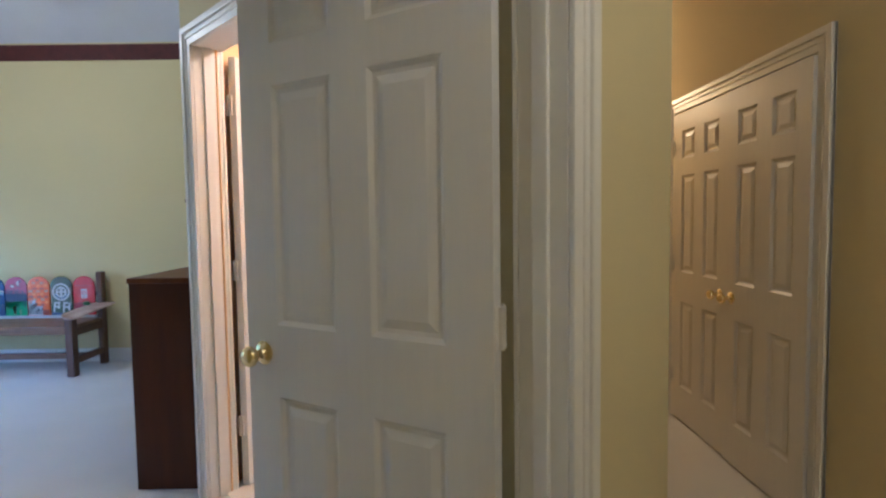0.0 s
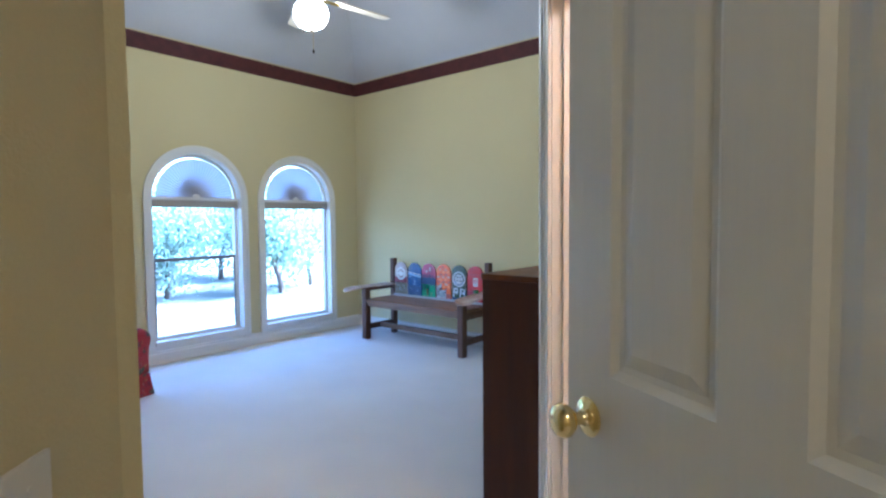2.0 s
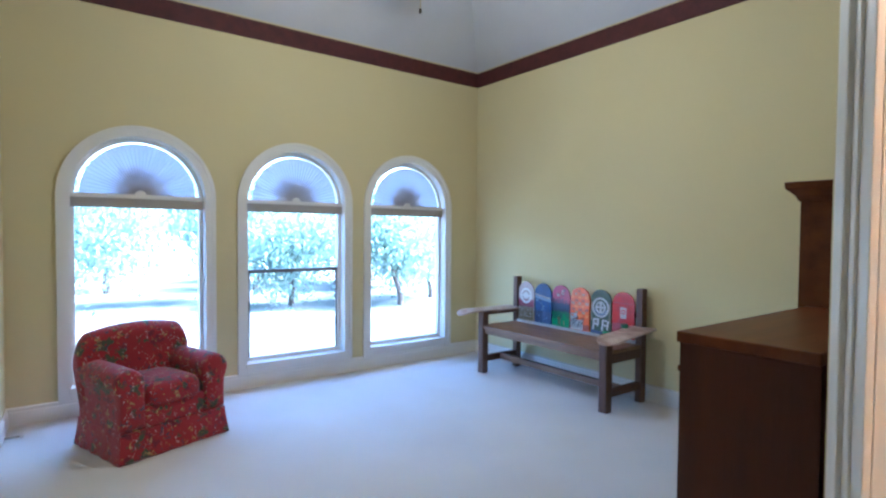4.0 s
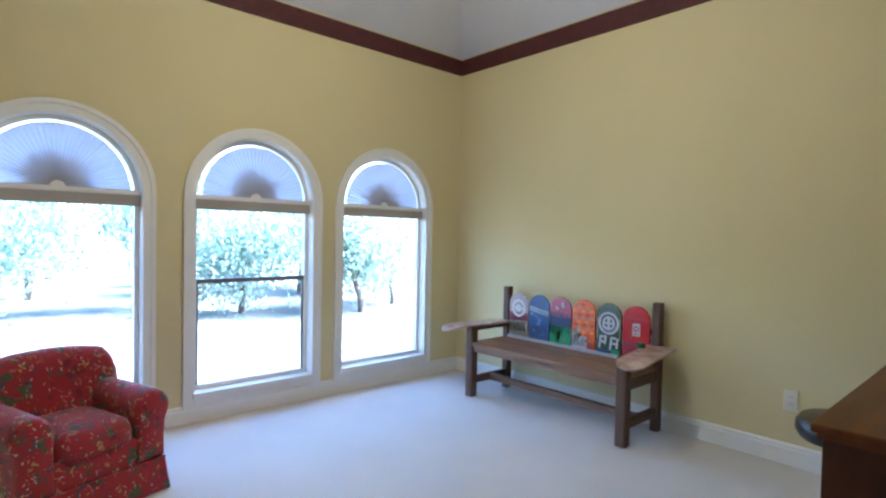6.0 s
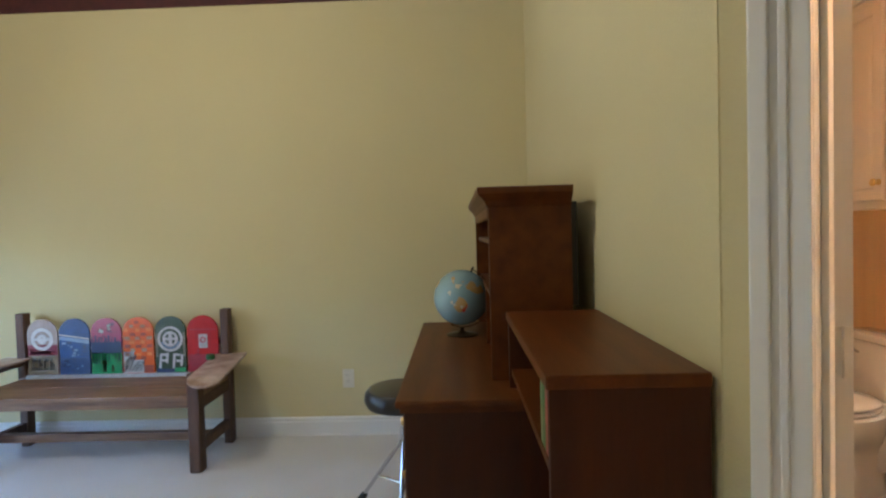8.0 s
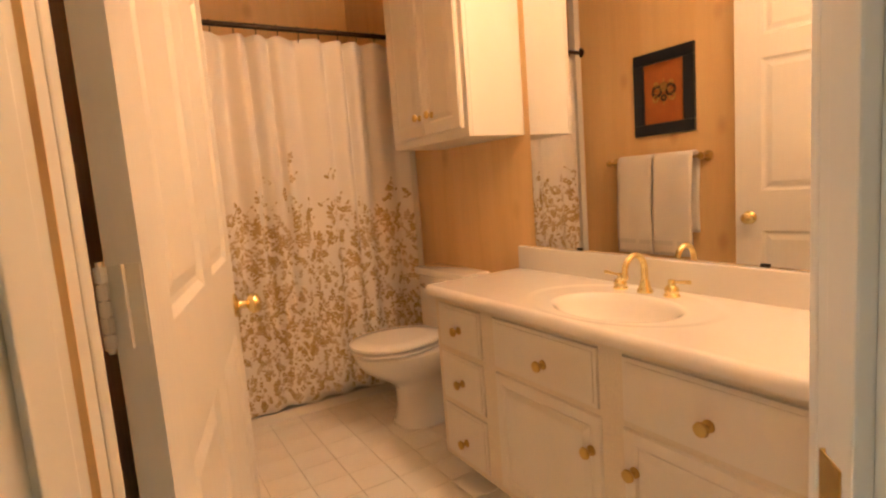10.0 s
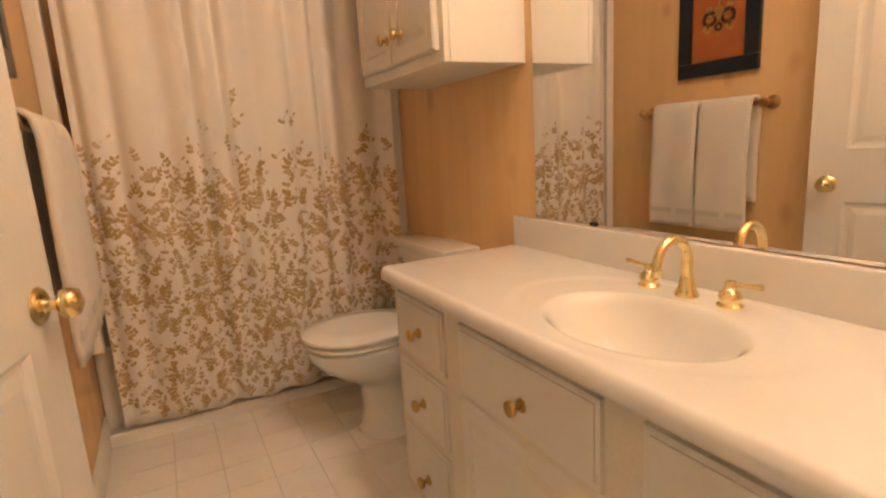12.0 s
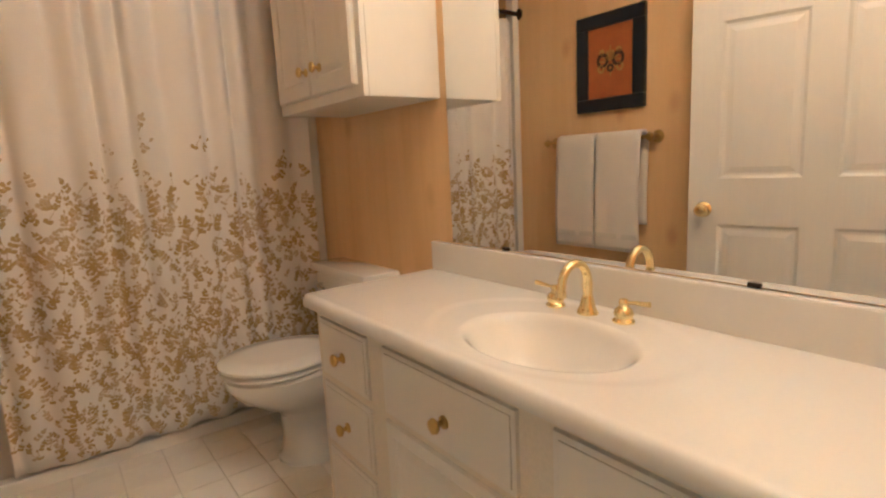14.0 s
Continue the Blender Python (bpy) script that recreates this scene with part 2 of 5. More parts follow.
def rod(p, q, r0, r1=None, seg=16, bm=None):
    bm = bm or bmesh.new()
    p, q = Vector(p), Vector(q)
    d = q - p
    m = Matrix.Translation((p + q) / 2) @ d.to_track_quat("Z", "Y").to_matrix().to_4x4()
    bmesh.ops.create_cone(bm, cap_ends=True, segments=seg, radius1=r0, radius2=r0 if r1 is None else r1, depth=d.length, matrix=m)
    return bm


def lathe(profile, seg=24, bm=None, m=None):
    """Turns (radius, height) pairs about z."""
    bm = bm or bmesh.new()
    rings = []
    for r, z in profile:
        if r < 1e-5:
            rings.append([bm.verts.new((0, 0, z))])
        else:
            rings.append([bm.verts.new((r * math.cos(2 * math.pi * k / seg), r * math.sin(2 * math.pi * k / seg), z)) for k in range(seg)])
    for a, b in zip(rings, rings[1:]):
        for k in range(seg):
            j = (k + 1) % seg
            if len(a) == 1 and len(b) > 1:
                bm.faces.new((a[0], b[k], b[j]))
            elif len(b) == 1 and len(a) > 1:
                bm.faces.new((a[k], a[j], b[0]))
            elif len(a) > 1:
                bm.faces.new((a[k], a[j], b[j], b[k]))
    if m is not None:
        bmesh.ops.transform(bm, matrix=m, verts=[v for r in rings for v in r])
    return bm


def tube(points, radius, seg=10, bm=None):
    """A round bar along a line of points; radius may be a list."""
    bm = bm or bmesh.new()
    pts = [Vector(p) for p in points]
    rings = []
    for i, p in enumerate(pts):
        d = (pts[min(i + 1, len(pts) - 1)] - pts[max(i - 1, 0)]).normalized()
        q = d.to_track_quat("Z", "Y")
        r = radius[i] if isinstance(radius, (list, tuple)) else radius
        rings.append([bm.verts.new(p + q @ Vector((r * math.cos(2 * math.pi * k / seg), r * math.sin(2 * math.pi * k / seg), 0))) for k in range(seg)])
    for a, b in zip(rings, rings[1:]):
        shift = min(range(seg), key=lambda s: (a[0].co - b[s].co).length)
        for k in range(seg):
            bm.faces.new((a[k], a[(k + 1) % seg], b[(k + 1 + shift) % seg], b[(k + shift) % seg]))
    bm.faces.new(rings[0][::-1])
    bm.faces.new(rings[-1])
    return bm


def prism(outline, z0, z1, bm=None, m=None):
    """Pushes a flat outline (x, y) up from z0 to z1."""
    bm = bm or bmesh.new()
    low = [bm.verts.new((x, y, z0)) for x, y in outline]
    top = [bm.verts.new((x, y, z1)) for x, y in outline]
    bm.faces.new(low[::-1])
    bm.faces.new(top)
    for k in range(len(outline)):
        j = (k + 1) % len(outline)
        bm.faces.new((low[k], low[j], top[j], top[k]))
    if m is not None:
        bmesh.ops.transform(bm, matrix=m, verts=low + top)
    return bm


R2 = math.sqrt(2)
DIAG = Matrix(((1 / R2, 1 / R2, 0, 0), (-1 / R2, 1 / R2, 0, 0), (0, 0, 1, 0), (0, 0, 0, 1)))  # (s, d) of the slanted walls to the world


def sd(s, d):
    return ((s + d) / R2, (d - s) / R2)


# ---- plan ----
XD = 3.88          # wall behind the desk
YL = -3.99         # closet wall, skewed to fit the camera's view
YA, YE = -3.80, -3.99
ZB, ZT = 2.722, 2.862
XM = 5.55          # mirror wall
XBL = 4.22         # bath wall with the towels
XBN = 4.05         # the same wall beside the doorway
YTUB = -0.31
WIN = (-3.05, -1.92, -0.83)
WR, WSILL, WSPR = 0.42, 0.19, 1.465


def structure(ob, label):
    return tagged(ob, label, kind="structure")


structure(part("floor", box(-0.15, -6.2, -0.12, 6.8, 0.8, 0.0), CARPET), "pale beige cut-pile carpet")
structure(part("wall_bench", box(0, 0, 0, XD + 0.12, 0.14, ZT + 0.05), WALL), "wall painted pale yellow-green behind the bench")
structure(part("wall_closets", prism([(-0.14, YA + 0.006), (4.14, YE), (4.14, YE - 0.12), (-0.14, YE - 0.12)], 0, ZT + 0.05), WALL), "painted wall with two closet doors")
structure(part("wall_desk", box(XD, -2.42, 0, XD + 0.10, 0.0, ZT + 0.05), WALL), "painted wall behind the desk")
structure(part("wall_passage", prism([sd(s, d) for s, d in ((5.749, 0.088), (6.47, 0.088), (6.47, -0.03), (5.70, -0.03))], 0, 2.95), WALL), "painted slanted wall with the light switch")


def slanted(name, s0, s1, d0, d1, o0, o1, oz, z1, material, label):
    bm = box(s0, d0, 0, o0, d1, z1, m=DIAG)
    box(o1, d0, 0, s1, d1, z1, bm=bm, m=DIAG)
    box(o0, d0, oz, o1, d1, z1, bm=bm, m=DIAG)
    return structure(part(name, bm, material), label)


slanted("wall_bath_door", 4.458, 6.47, 1.03, 1.143, 4.571, 5.24, 2.06, 2.95, WALL, "painted slanted wall with the bathroom doorway")
slanted("wall_bath_inner", 4.55, 5.9, 1.143, 1.15, 4.571, 5.24, 2.06, 2.6, PINE, "slanted bathroom wall in pine wallpaper")
bm = box(6.352, -0.6, 0, 6.47, 0.085, 2.95, m=DIAG)
box(6.47, -0.72, 0, 8.6, -0.6, 2.95, bm=bm, m=DIAG)
box(6.35, 1.02, 0, 6.47, 1.49, 2.95, bm=bm, m=DIAG)
box(6.35, 0.085, 2.06, 6.47, 1.02, 2.95, bm=bm, m=DIAG)
structure(part("wall_entry", bm, WALL), "painted wall with the bedroom doorway")
structure(part("wall_hall", prism([(5.63, -3.52), (5.80, -2.98), (5.80, 0.7), (5.70, 0.7), (5.70, -2.9), (5.50, -3.45)], 0, 2.75), WALL), "painted hall wall")
structure(part("wall_hall_closet", box(6.52, -6.0, 0, 6.64, 0.7, 2.75), WALL), "painted hall wall with closet doors")
structure(part("wall_hall_end", box(5.70, 0.7, 0, 6.74, 0.8, 2.75), WALL), "painted hall end wall")
structure(part("wall_hall_back", box(4.9, -6.0, 0, 6.74, -5.88, 2.95), WALL), "painted wall behind the hall")
structure(part("wall_bath_side", prism([(XD + 0.10, -2.45), (XBN, -2.45), (XBN, -1.56), (XBL, -1.56), (XBL, 0.45), (XD + 0.10, 0.45)], 0, 2.6), PINE), "bathroom wall in pale knotty pine wallpaper")
structure(part("wall_bath_back", box(XBL, 0.45, 0, XM, 0.57, 2.6), PINE), "bathroom end wall in pale pine wallpaper")
structure(part("wall_mirror", box(XM, -3.2, 0, XM + 0.12, 0.57, 2.6), PINE), "bathroom wall in pale knotty pine wallpaper")
structure(part("wall_bath_near", box(4.72, -3.25, 0, XM, -3.13, 2.6), PINE), "bathroom end wall in pine wallpaper")


# the window wall, with three round-headed openings through it
def window_wall():
    bm = bmesh.new()
    edges = [YE - 0.12] + [y for c in WIN for y in (c - WR, c + WR)] + [0.14]
    top = ZT + 0.05

    def slab(pts):
        a = [bm.verts.new((-0.14, y, z)) for y, z in pts]
        b = [bm.verts.new((0.0, y, z)) for y, z in pts]
        bm.faces.new(a[::-1])
        bm.faces.new(b)
        for k in range(len(pts)):
            j = (k + 1) % len(pts)
            bm.faces.new((a[k], a[j], b[j], b[k]))

    for y0, y1 in zip(edges[::2], edges[1::2]):
        slab([(y0, 0), (y1, 0), (y1, top), (y0, top)])
    for c in WIN:
        slab([(c - WR, 0), (c + WR, 0), (c + WR, WSILL), (c - WR, WSILL)])
        n = 28
        arc = [(c - WR * math.cos(math.pi * k / n), WSPR + WR * math.sin(math.pi * k / n)) for k in range(n + 1)]
        for p, q in zip(arc, arc[1:]):
            slab([p, q, (q[0], top), (p[0], top)])
    return structure(part("wall_windows", bm, WALL), "painted wall with three arched windows")


window_wall()


# ceilings
def bedroom_ceiling():
    bm = bmesh.new()
    lo = [(-0.02, YL - 0.02), (XD + 0.01, YL - 0.02), (XD + 0.01, 0.02), (-0.02, 0.02)]
    inset, up = 0.85, 3.55
    hi = [(inset, YL + inset), (XD - inset, YL + inset), (XD - inset, -inset), (inset, -inset)]
    a = [bm.verts.new((x, y, ZT)) for x, y in lo]
    b = [bm.verts.new((x, y, up)) for x, y in hi]
    for k in range(4):
        j = (k + 1) % 4
        bm.faces.new((a[k], a[j], b[j], b[k]))
    bm.faces.new(b)
    a2 = [bm.verts.new((x, y, ZT + 0.12)) for x, y in lo]
    b2 = [bm.verts.new((x, y, up + 0.12)) for x, y in hi]
    for k in range(4):
        j = (k + 1) % 4
        bm.faces.new((a2[k], a2[j], b2[j], b2[k]))
        bm.faces.new((a[k], a[j], a2[j], a2[k]))
    bm.faces.new(b2)
    return structure(part("ceiling", bm, CEIL), "white sloped ceiling")


bedroom_ceiling()
structure(part("ceiling_passage", prism([(XD, -2.2), (XD, -4.05), (4.1, -4.05), sd(6.47, 0.0), sd(6.47, 1.15)], ZT, ZT + 0.1), CEIL), "white flat passage ceiling")
structure(part("ceiling_hall", prism([sd(6.41, -0.7), (5.0, -6.0), (6.8, -6.0), (6.8, 0.8), (5.7, 0.8), (5.7, -3.2), sd(6.41, 1.5)], 2.75, 2.85), CEIL), "white hall ceiling")
structure(part("ceiling_bath", box(XD + 0.05, -3.3, 2.6, XM + 0.12, 0.57, 2.7), BATHCEIL), "white bathroom ceiling")

# burgundy border under the ceiling
bm = box(0.0, YL, ZB, 0.012, 0.0, ZT, 0.003)
box(0.012, -0.012, ZB, XD, 0.0, ZT, 0.003, bm)
box(XD - 0.012, -2.36, ZB, XD, -0.012, ZT, 0.003, bm)
prism([(0.012, YA + 0.012), (0.012, YA - 0.001), (4.13, YE - 0.001), (4.13, YE + 0.012)], ZB, ZT, bm)
structure(part("trim_border", bm, BORDER), "dark burgundy wallpaper border strip")


def skirting(p, q, name="baseboard"):
    """White baseboard with a stepped top on the left of the way from p to q."""
    p, q = Vector((*p, 0)), Vector((*q, 0))
    d = q - p
    m = Matrix.Translation(p) @ Matrix.Rotation(math.atan2(d.y, d.x), 4, "Z")
    prof = [(0.0, 0.0), (0.014, 0.0), (0.014, 0.085), (0.010, 0.095), (0.010, 0.108), (0.004, 0.118), (0.0, 0.118)]
    bm = bmesh.new()
    a = [bm.verts.new(m @ Vector((0, y, z))) for y, z in prof]
    b = [bm.verts.new(m @ Vector((d.length, y, z))) for y, z in prof]
    bm.faces.new(a)
    bm.faces.new(b[::-1])
    for k in range(len(prof)):
        j = (k + 1) % len(prof)
        bm.faces.new((a[k], a[j], b[j], b[k]))
    return structure(part(name, bm, WHITE), "white painted baseboard")


skirting((XD, 0), (0.0, 0))
skirting((0, 0), (0, YL))
skirting((XD, -2.36), (XD, -0.014))
skirting((0, YA), (1.42, YA + (YE - YA) * 1.42 / 4.14))
skirting(sd(5.76, 0.088), sd(6.33, 0.088))
skirting(sd(6.2, 1.03), sd(5.32, 1.03))


# ---- doors ----
def casing(parent, w, h, y, out, name="casing", cw=0.085):
    """Moulded casing round an opening w wide and h high, on the face at y; out: which way it stands proud."""
    for x0, x1, z0, z1 in ((-cw, 0.0, 0.0, h + cw), (w, w + cw, 0.0, h + cw), (0.0, w, h, h + cw)):
        bm = box(x0, min(y, y + out * 0.014), z0, x1, max(y, y + out * 0.014), z1, 0.003)
        if x1 - x0 < 0.2:
            a, c = (x0, x0 + 0.03) if x0 < 0 else (x1 - 0.03, x1)
            box(a, min(y, y + out * 0.024), z0, c, max(y, y + out * 0.024), z1, 0.004, bm)
            a, c = (x0 + 0.042, x0 + 0.055) if x0 < 0 else (x1 - 0.055, x1 - 0.042)
            box(a, min(y, y + out * 0.019), z0, c, max(y, y + out * 0.019), z1 - 0.03, 0.003, bm)
        else:
            box(x0 - cw + 0.001, min(y, y + out * 0.023), z1 - 0.03, x1 + cw - 0.001, max(y, y + out * 0.023), z1 - 0.001, 0.004, bm)
            box(x0 - 0.03, min(y, y + out * 0.0185), z1 - 0.055, x1 + 0.03, max(y, y + out * 0.0185), z1 - 0.042, 0.003, bm)
        part(name, bm, WHITE, parent)


def door_frame(name, m, w, h, t, label, both=True, stop=0.5):
    """Jambs and casing. Local x runs along the opening, y through the wall from 0 to t."""
    f = thing(name, m, label, kind="structure")
    for x0, x1 in ((-0.018, 0.0), (w, w + 0.018)):
        bm = box(x0, 0.001, 0, x1, t - 0.001, h, 0.002)
        s = 0.011 if x0 < 0 else -0.011
        e = 0.0 if x0 < 0 else w
        box(min(e, e + s), t * stop - 0.018, 0, max(e, e + s), t * stop + 0.018, h, 0.002, bm)
        part("jamb", bm, WHITE, f)
    bm = box(-0.018, 0.001, h, w + 0.018, t - 0.001, h + 0.018, 0.002)
    part("head_jamb", bm, WHITE, f)
    casing(f, w, h, 0.0, -1)
    if both:
        casing(f, w, h, t, 1)
    return f


def knob(parent, x, z, y, out, material=BRASS, r=0.027):
    prof = [(0.0, 0.0), (0.031, 0.0), (0.033, 0.003), (0.028, 0.008), (0.014, 0.012), (0.0105, 0.018), (0.0105, 0.030), (r * 0.75, 0.036), (r, 0.045), (r * 1.02, 0.052), (r * 0.85, 0.062), (r * 0.5, 0.067), (0.0, 0.068)]
    k = lathe(prof, 28, m=Matrix.Translation((x, y, z)) @ Matrix.Rotation(radians(-90 * out), 4, "X"))
    return part("knob", k, material, parent, "polished brass door knob", smooth=True)


def panel_door(name, m, w, label, h=2.02, thick=0.035, swing=1, hinges=True, knobs=(1, -1), hinge_mat=None, knob_z=0.915, sx=0.115):
    """Six-panel door. Local x from the hinge edge, y through the leaf from 0 to thick."""
    d = thing(name, m, label, "door", kind="structure")
    rows = ((0.235, 0.80), (0.995, 1.62), (1.725, 1.905))
    cols = ((sx, w / 2 - 0.055), (w / 2 + 0.055, w - sx))
    bm = bmesh.new()
    for x0, x1 in ((0, sx), (w - sx, w), (w / 2 - 0.055, w / 2 + 0.055)):
        box(x0, 0, 0.012, x1, thick, h, 0.0, bm)
    zs = [0.012] + [z for r in rows for z in r] + [h]
    for z0, z1 in zip(zs[::2], zs[1::2]):
        for x0, x1 in cols:
            box(x0, 0, z0, x1, thick, z1, 0.0, bm)
    part("leaf", bm, DOORW, d)
    for x0, x1 in cols:
        for z0, z1 in rows:
            bm = bmesh.new()
            for y, o in ((0.0, 1), (thick, -1)):
                steps = ((0.0, 0.0), (0.012, 0.009), (0.022, 0.010), (0.045, 0.003), (0.046, 0.003))
                rings = []
                for i, dep in steps:
                    rings.append([bm.verts.new((px, y + o * dep, pz)) for px, pz in ((x0 + i, z0 + i), (x1 - i, z0 + i), (x1 - i, z1 - i), (x0 + i, z1 - i))])
                for a, b in zip(rings, rings[1:]):
                    for k in range(4):
                        j = (k + 1) % 4
                        bm.faces.new((a[k], a[j], b[j], b[k]))
                bm.faces.new(rings[-1])
            part("panel", bm, DOORW, d)
    for o in knobs:
        knob(d, w - 0.062, knob_z, thick if o > 0 else 0.0, o)
    if hinges:
        for z in (0.30, 1.04, 1.80):
            bm = bmesh.new()
            for k in range(5):
                yk, zk = thick / 2 + swing * (thick / 2 + 0.004), z - 0.045 + 0.018 * k
                rod((-0.004, yk, zk + 0.001), (-0.004, yk, zk + 0.017), 0.0065, seg=10, bm=bm)
            rod((-0.004, yk, z - 0.049), (-0.004, yk, z + 0.049), 0.0035, seg=8, bm=bm)
            box(-0.0025, 0.002, z - 0.045, -0.0002, thick - 0.002, z + 0.045, 0, bm)
            box(-0.012, thick / 2 - 0.001, z - 0.045, -0.001, thick / 2 + 0.001, z + 0.045, 0, bm)
            part("hinge", bm, hinge_mat or HINGE, d, "cream painted butt hinge")
    return d


def heading(x, y, deg):
    return pose(x, y, 0, 0, 0, deg)


# bedroom entry: slanted frame, door standing open into the room
door_frame("door_frame_entry", DIAG @ Matrix.Translation((6.47, 0.105, 0)) @ Matrix.Rotation(radians(90), 4, "Z"), 0.895, 2.035, 0.12, "white moulded door frame of the bedroom entry")
hx, hy = sd(6.345, 0.985)
panel_door("door_1", heading(hx, hy, 149.5) @ Matrix.Translation((0.026, 0, 0)), 0.743, "white six-panel bedroom door standing open, brass knob", swing=-1)
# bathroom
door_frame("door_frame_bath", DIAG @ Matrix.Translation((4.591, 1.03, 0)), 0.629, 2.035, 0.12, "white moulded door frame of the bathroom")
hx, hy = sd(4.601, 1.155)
# leaf wider than its opening, sized and turned to fit the camera's view
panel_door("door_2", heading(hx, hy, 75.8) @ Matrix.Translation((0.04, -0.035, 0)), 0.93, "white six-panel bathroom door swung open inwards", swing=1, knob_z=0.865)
bm = box(5.208, 1.085, 0.885, 5.219, 1.115, 0.955, 0.002, m=DIAG)
tagged(part("strike_plate", bm, AGED), "brass strike plate set in the door jamb", "strike plate")
# bedroom closets
ASKEW = Matrix.Translation((0, YA, 0)) @ Matrix.Rotation(math.atan2(YE - YA, 4.14), 4, "Z")
for k, (x, name) in enumerate(((2.92, "door_3"), (1.50, "door_4"))):
    door_frame("door_frame_closet" + ("" if not k else "_b"), ASKEW @ Matrix.Translation((x + 0.80, 0.002, 0)) @ Matrix.Rotation(math.pi, 4, "Z"), 0.80, 2.035, 0.03, "white moulded frame of a bedroom closet", both=False)
    panel_door(name, ASKEW @ Matrix.Translation((x + 0.79, 0.004, 0)) @ Matrix.Rotation(math.pi, 4, "Z") @ Matrix.Translation((0, -0.022, 0)), 0.78, "white six-panel closet door, closed, brass knob", swing=-1, knobs=(-1,))
# hall closet pair
HCX, HCY, HCW, HCH = 6.52, -1.575, 1.235, 1.88
door_frame("door_frame_hall", Matrix.Translation((HCX - 0.002, HCY, 0)) @ Matrix.Rotation(radians(-90), 4, "Z"), HCW, HCH + 0.012, 0.03, "white moulded frame of the hall closet", both=False)
SHORT = Matrix.Diagonal((1, 1, HCH / 2.02, 1))
panel_door("door_5", Matrix.Translation((HCX - 0.006, HCY - 0.003, 0)) @ Matrix.Rotation(radians(-90), 4, "Z") @ Matrix.Translation((0, -0.012, 0)) @ SHORT, HCW / 2 - 0.005, "white six-panel hall closet door, closed", swing=-1, knobs=(-1,), sx=0.095)
panel_door("door_6", Matrix.Translation((HCX - 0.006, HCY - HCW + 0.003, 0)) @ Matrix.Rotation(radians(90), 4, "Z") @ Matrix.Translation((0, -0.012, 0)) @ SHORT, HCW / 2 - 0.005, "white six-panel hall closet door, closed", swing=1, knobs=(1,), sx=0.095)


# ---- windows ----
def arch_ring(r0, r1, spring, low, x0, x1, n=32):
    """Upside-down U between two radii, down to low, from x0 to x1."""
    bm = bmesh.new()
    line = [(-1, low - spring)] + [(-math.cos(math.pi * k / n), math.sin(math.pi * k / n)) for k in range(n + 1)] + [(1, low - spring)]

    def at(r, k, x):
        cy, sz = line[k]
        if k in (0, n + 2):
            return bm.verts.new((x, cy * r, spring + sz))
        return bm.verts.new((x, cy * r, spring + sz * r))

    q = [[at(r, k, x) for k in range(n + 3)] for r, x in ((r0, x0), (r1, x0), (r1, x1), (r0, x1))]
    for i in range(4):
        a, b = q[i], q[(i + 1) % 4]
        for k in range(n + 2):
            bm.faces.new((a[k], a[k + 1], b[k + 1], b[k]))
    for k in (0, n + 2):
        bm.faces.new([q[i][k] for i in range(4)])
    return bm


